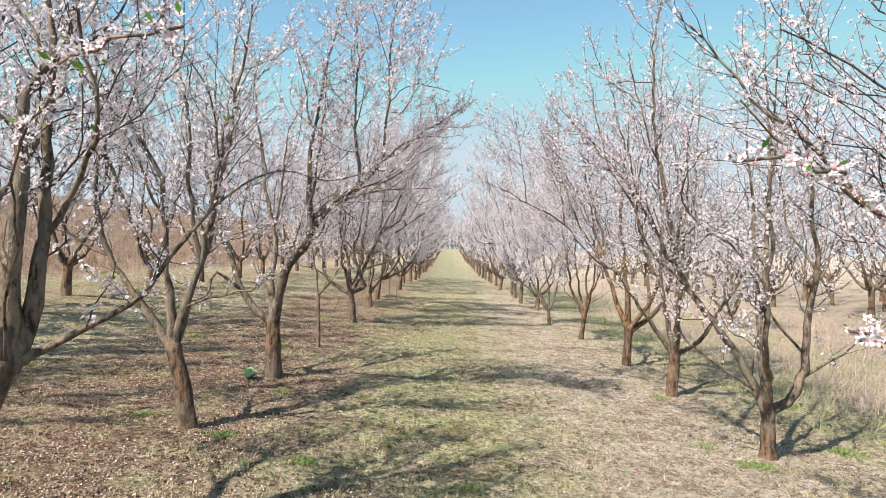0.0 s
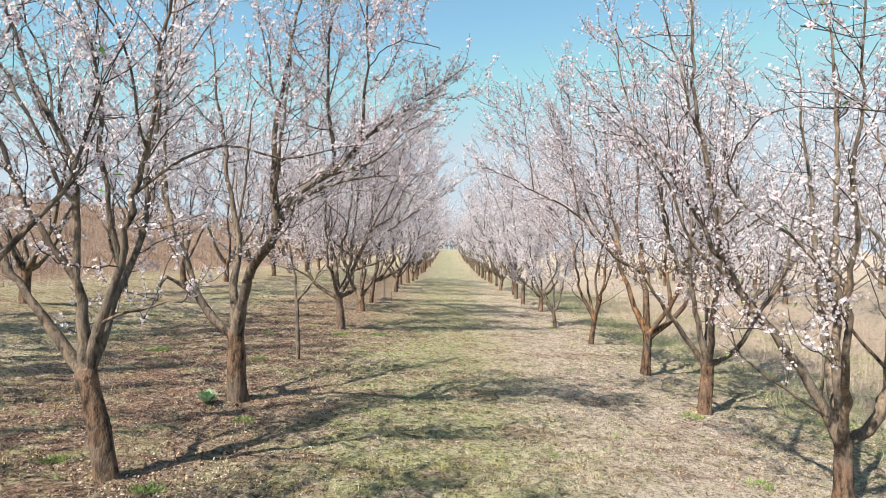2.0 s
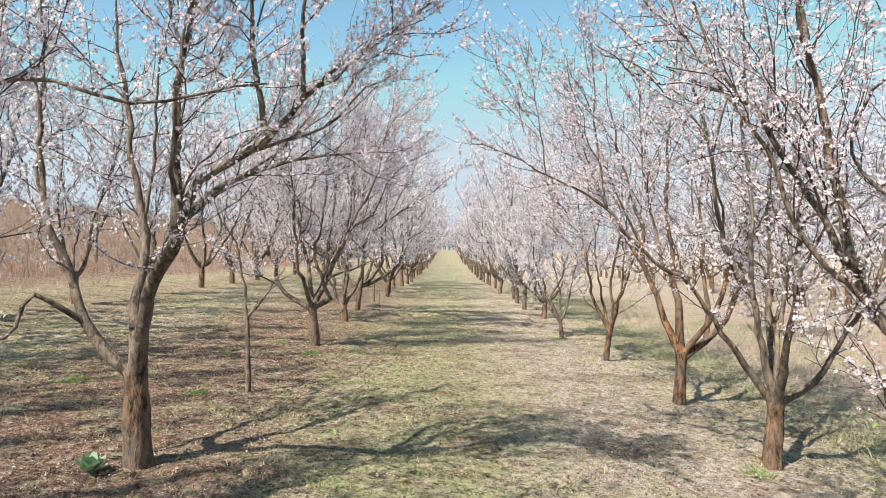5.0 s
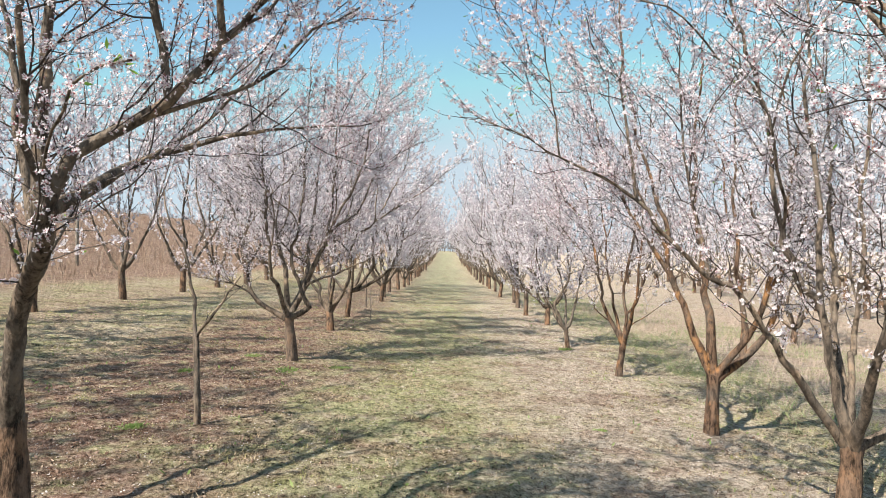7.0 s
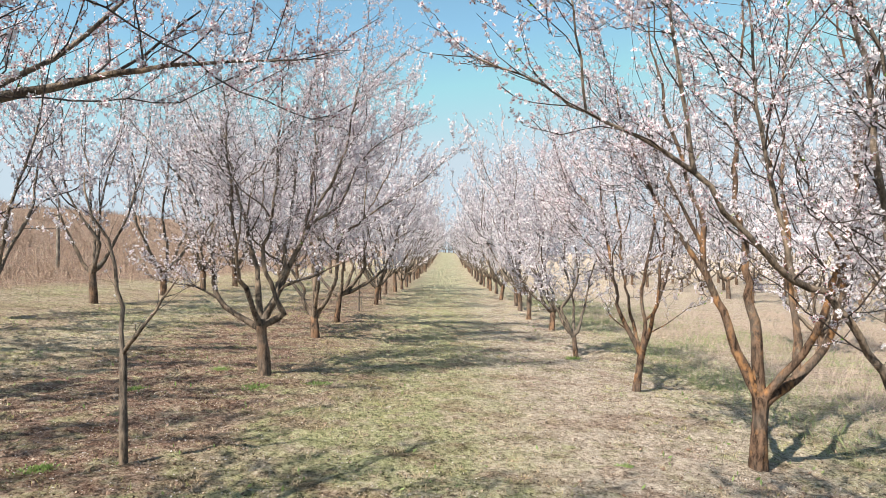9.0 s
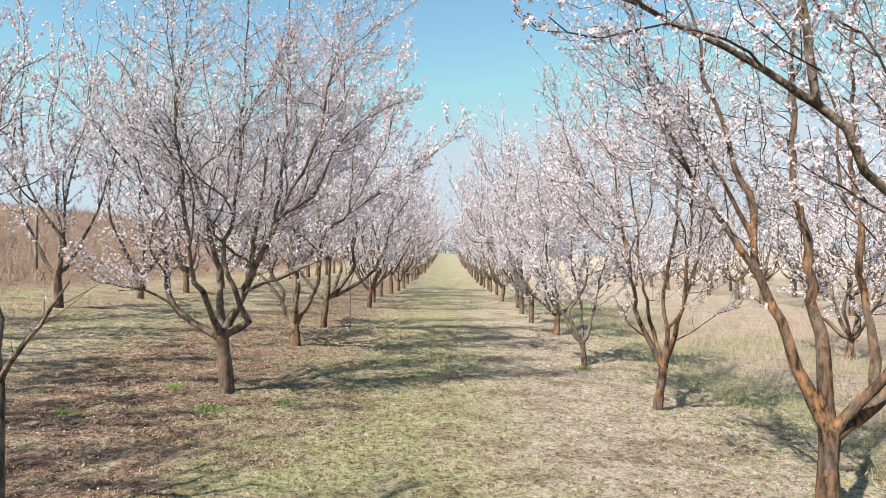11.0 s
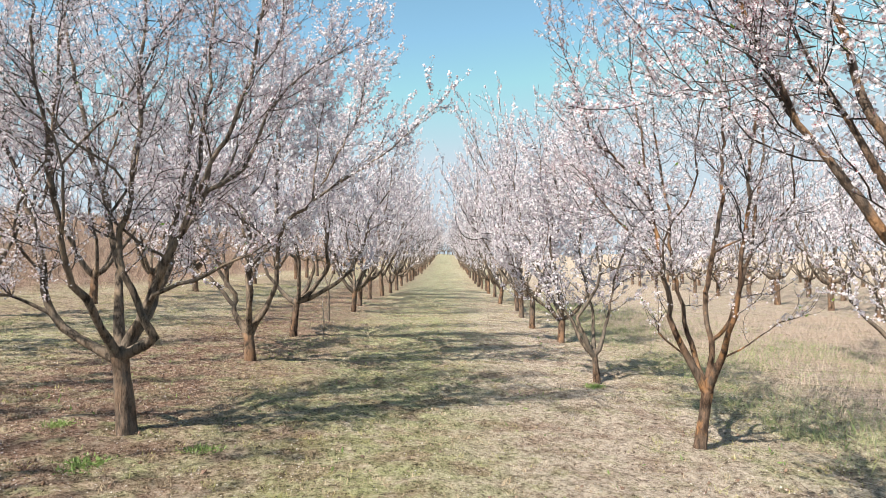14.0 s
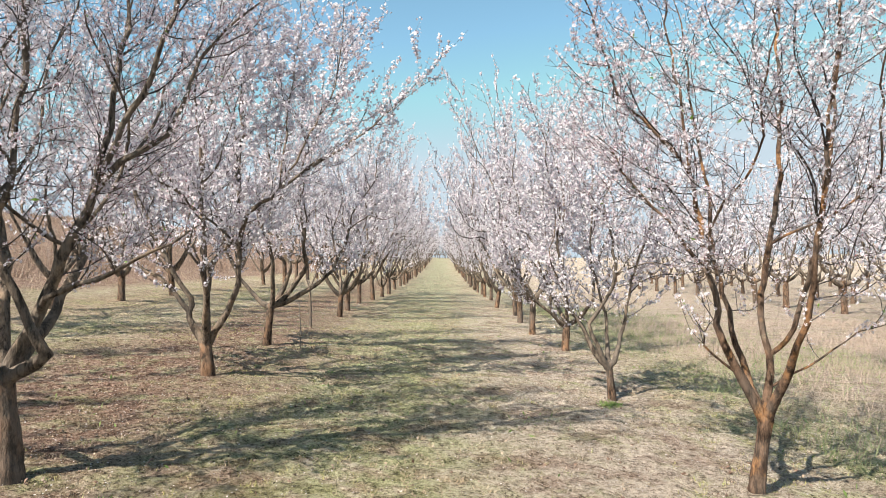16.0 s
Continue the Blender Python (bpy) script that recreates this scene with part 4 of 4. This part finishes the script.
def ground_cover():
    rng = np.random.default_rng(9)
    # short dry and green grass on the way between the rows, in tufts
    cx, cy = scatter(52000, -9, 6.5, 4.0, 42, rng, 1.8)
    soil = np.exp(-((cx + 2.8) / 1.1) ** 2) * 0.8 + np.exp(-((cx - 2.4) / 1.0) ** 2) * 0.8
    k = rng.uniform(size=len(cx)) < (0.05 + 1.1 * clumpy(cx, cy, 1.9, 2.0)) * (1 - soil)
    cx, cy = cx[k], cy[k]
    n = rng.integers(3, 12, len(cx))
    i = np.repeat(np.arange(len(cx)), n)
    sz = rng.uniform(0.6, 1.5, len(cx))[i]
    x, y = cx[i] + rng.normal(0, 0.022, len(i)) * sz, cy[i] + rng.normal(0, 0.022, len(i)) * sz
    g = (clumpy(cx, cy, 1.1, 5.0) + rng.normal(0, 0.12, len(cx)) > 0.54)[i]
    for name, mt, q, lab in (("dry_grass", STRAW, ~g, "short dry straw-coloured grass between the tree rows"), ("green_grass", GRASS, g, "short olive green grass between the tree rows")):
        m = q.sum()
        blades(name, x[q], y[q], rng.uniform(0.018, 0.062, m) * sz[q], rng.uniform(0.005, 0.012, m), rng.uniform(0.3, 0.98, m), mt, lab, "grass", rng, True)
    # crumbs and clods of soil along the rows
    x, y = scatter(22000, -5, 5, 4.0, 26, rng, 2.0)
    k = rng.uniform(size=len(x)) < 0.12 + np.exp(-((x + 2.7) / 1.3) ** 2) + 0.5 * np.exp(-((x - 2.8) / 0.9) ** 2)
    x, y = x[k], y[k]
    size = 0.008 + 0.034 * rng.uniform(size=len(x)) ** 4
    v, f = stamp(BUD_V * 2.6, BUD_F, np.stack((x, y, gz(x, y) + 0.1 * size), 1), rng.normal(size=(len(x), 3)), size, rng)
    tagged(new("soil_clods", mesh_from("soil_clods", [(v + rng.normal(0, 0.002, v.shape), f, 0)], [CLOD])), "small red-brown clods of dry soil", "soil", kind="stuff")
    # fallen petals, most under the crowns
    x, y = scatter(80000, -6, 6, 4.0, 36, rng, 1.6)
    k = rng.uniform(size=len(x)) < 0.42 + 0.58 * np.maximum(np.exp(-((x + 2.3) / 1.7) ** 2), np.exp(-((x - 3.3) / 1.5) ** 2)) * clumpy(x, y, 2.5, 7)
    x, y = x[k], y[k]
    flakes("fallen_petals", x, y, rng.uniform(0.008, 0.018, len(x)), FALLEN, "fallen pale almond petals on the ground", "petals", rng)
    x, y = scatter(120000, -8, 5.5, 4.0, 30, rng, 1.9)
    k = rng.uniform(size=len(x)) < (0.35 + 0.6 * np.exp(-((x + 2.6) / 1.3) ** 2)) * (0.3 + 1.2 * clumpy(x, y, 3.1, 6.0))
    x, y = x[k], y[k]
    flakes("leaf_litter", x, y, rng.uniform(0.009, 0.026, len(x)), LITTER, "dead brown leaves and crumbs of soil", "litter", rng, 1.0)
    # tall dry grass on the open field down the slope
    x, y = scatter(60000, 5.4, 34, 7.0, 70, rng, 1.5)
    x1, y1 = scatter(90000, 5.2, 16, 8.0, 34, rng, 1.2)
    x, y = np.concatenate((x, x1)), np.concatenate((y, y1))
    k = rng.uniform(size=len(x)) < clumpy(x, y, 0.9, 1.0) * np.clip((x - 5.2) / 1.8, 0, 1)
    x, y = x[k], y[k]
    n = len(x)
    blades("tall_dry_grass", x, y, rng.uniform(0.10, 0.32, n), rng.uniform(0.006, 0.011, n), rng.uniform(0.3, 0.97, n), FIELD, "tall bleached grass on the open field", "grass", rng, True)
    x, y = scatter(60000, 4.7, 10.5, 8.0, 40, rng, 1.4)
    k = rng.uniform(size=len(x)) < np.clip(1.5 * clumpy(x, y, 0.8, 4.0) ** 2, 0, 1)
    x, y = x[k], y[k]
    n = len(x)
    blades("field_edge_grass", x, y, rng.uniform(0.06, 0.22, n), rng.uniform(0.004, 0.008, n), rng.uniform(0.2, 0.9, n), EDGE, "fresh green grass along the edge of the field", "grass", rng)
    # dry grass and brush on the bank up the slope
    x, y = scatter(44000, -44, -10.5, 12, 90, rng, 1.3)
    k = rng.uniform(size=len(x)) < clumpy(x, y, 0.7, 3.0)
    x, y = x[k], y[k]
    n = len(x)
    blades("bank_grass", x, y, rng.uniform(0.2, 0.6, n), rng.uniform(0.008, 0.018, n), rng.uniform(0.2, 0.9, n), BANK, "tall bleached grass along the upper edge of the orchard", "grass", rng, True)
    cx, cy = scatter(2600, -60, -13.2, 12, 110, rng, 1.1)
    i = np.repeat(np.arange(len(cx)), 22)
    tall = (rng.uniform(0.35, 1.5, len(cx)) * (0.4 + clumpy(cx, cy, 0.4, 2.0)))[i]
    x, y = cx[i] + rng.normal(0, 0.28, len(i)), cy[i] + rng.normal(0, 0.28, len(i))
    n = len(x)
    blades("dry_brush", x, y, rng.uniform(0.35, 1.0, n) * tall, rng.uniform(0.010, 0.026, n), rng.uniform(0.05, 0.85, n), BRUSH, "leafless red-brown brush beyond the orchard", "brush", rng, True)
    # weeds
    for name, n0, spread in (("small_weeds", 9000, 2.2),):
        x, y = scatter(n0, -8, 6, 4.2, 30, rng, 1.6)
        k = clumpy(x, y, 2.6, 11.0) + rng.normal(0, 0.05, len(x)) > 0.70
        x, y = x[k], y[k]
        n = len(x)
        d = rng.normal(size=(n, 3)) + np.array((0, 0, 0.9))
        v, f = stamp(LEAF_V, LEAF_F, np.stack((x, y, gz(x, y)), 1), d, rng.uniform(0.03, 0.08, n), rng)
        tagged(new(name, mesh_from(name, [(v, f, 0)], [WEED])), "small green weeds in the grass", "weeds", kind="stuff")


def weed_clump(x, y, r, seed):
    """One cushion of fresh green weeds."""
    rng = np.random.default_rng(seed)
    n = int(420 * r / 0.25)
    p = rng.normal(0, r * 0.45, (n, 3)) * (1, 1, 0)
    p[:, 1] *= rng.uniform(0.6, 1.2)
    d = p * (1.0 / r) + rng.normal(0, 0.75, (n, 3)) + np.array((0, 0, 0.75))
    v, f = stamp(LEAF_V, LEAF_F, p, d, rng.uniform(0.02, 0.06, n) * (0.7 + r), rng)
    ob = new("weed_clump")
    part("leaves", mesh_from("leaves", [(v, f, 0)], [WEED]), ob, kind="stuff")
    ob.location = (x, y, gz(x, y))
    tagged(ob, "low cushion of bright green weeds on the orchard floor", "weeds", "weed clumps")


def leafy_plant(x, y):
    """A single broad-leaved rosette."""
    rng = np.random.default_rng(8)
    root = new("leafy_plant")
    tagged(root, "broad-leaved blue-green plant on bare red soil", "plant")
    root.location = (x, y, gz(x, y))
    for i in range(13):
        a = i * 2.4
        up = 0.35 + 0.55 * i / 13
        s = np.linspace(0, 1, 6)
        ln = 0.17 + 0.05 * rng.uniform()
        line = np.stack((s * ln * math.cos(a) * (1.05 - up), s * ln * math.sin(a) * (1.05 - up), ln * up * s ** 0.8), 1)
        w = 0.045 * np.sin(np.pi * np.clip(s * 0.85 + 0.1, 0, 1)) + 0.006
        sd = np.array((-math.sin(a), math.cos(a), 0))
        rows = np.stack((line - sd * w[:, None] + np.array((0, 0, 0.012)), line, line + sd * w[:, None] + np.array((0, 0, 0.012))), 1).reshape(-1, 3)
        j = np.arange(5)[:, None] * 3 + np.arange(2)[None]
        f = np.stack((j, j + 1, j + 4, j + 3), -1).reshape(-1, 4)
        part("leaf", mesh_from("leaf", [(rows, f, 0)], [BLUE_LEAF], smooth=True), root)


BLUE_LEAF = make_leaf("blue_green_leaf", (0.17, 0.28, 0.15), (0.28, 0.40, 0.25), 0.25)


def fence_post(x, y, h):
    rng = np.random.default_rng(4)
    pts = np.array([(0, 0, -0.2), (0.01, 0, 0.3 * h), (0.0, 0.01, 0.7 * h), (0.015, 0, h)])
    ob = new("fence_post", tubes_mesh("fence_post", [(pts, np.array((0.075, 0.07, 0.068, 0.06)))], 9, POST, rng, 0.05))
    ob.location = (x, y, gz(x, y))
    tagged(ob, "weathered grey post in the dry brush", "post")


def stake(x, y, h):
    rng = np.random.default_rng(6)
    pts = np.array([(0, 0, -0.1), (0.01, 0, 0.4 * h), (-0.02, 0.0, h)])
    ob = new("stake", tubes_mesh("stake", [(pts, np.array((0.012, 0.011, 0.009)))], 6, POST, rng, 0.05))
    ob.location = (x, y, gz(x, y))
    tagged(ob, "thin pale wooden stake stuck in the grass", "stake")


fence_post(-16.2, 33.0, 2.3)
stake(-1.75, 22.6, 0.85)
leafy_plant(-2.49, 8.25)
for wx, wy, wr in ((3.2, 6.35, 0.22), (2.9, 6.9, 0.12), (3.25, 9.35, 0.14), (-1.95, 5.75, 0.14), (-2.9, 6.2, 0.12), (3.1, 19.2, 0.2), (-2.1, 14.4, 0.22),
                   (-1.35, 15.0, 0.18), (-2.9, 15.4, 0.15), (-2.75, 11.0, 0.14), (-1.1, 5.3, 0.16), (0.3, 5.0, 0.13), (-1.9, 7.7, 0.12), (-4.4, 11.2, 0.2), (4.6, 7.2, 0.25),
                   (5.2, 9.6, 0.25), (-3.4, 13.9, 0.15), (2.2, 12.1, 0.08)):
    weed_clump(wx, wy, wr, int(1000 + 100 * wx + wy))
ground_cover()
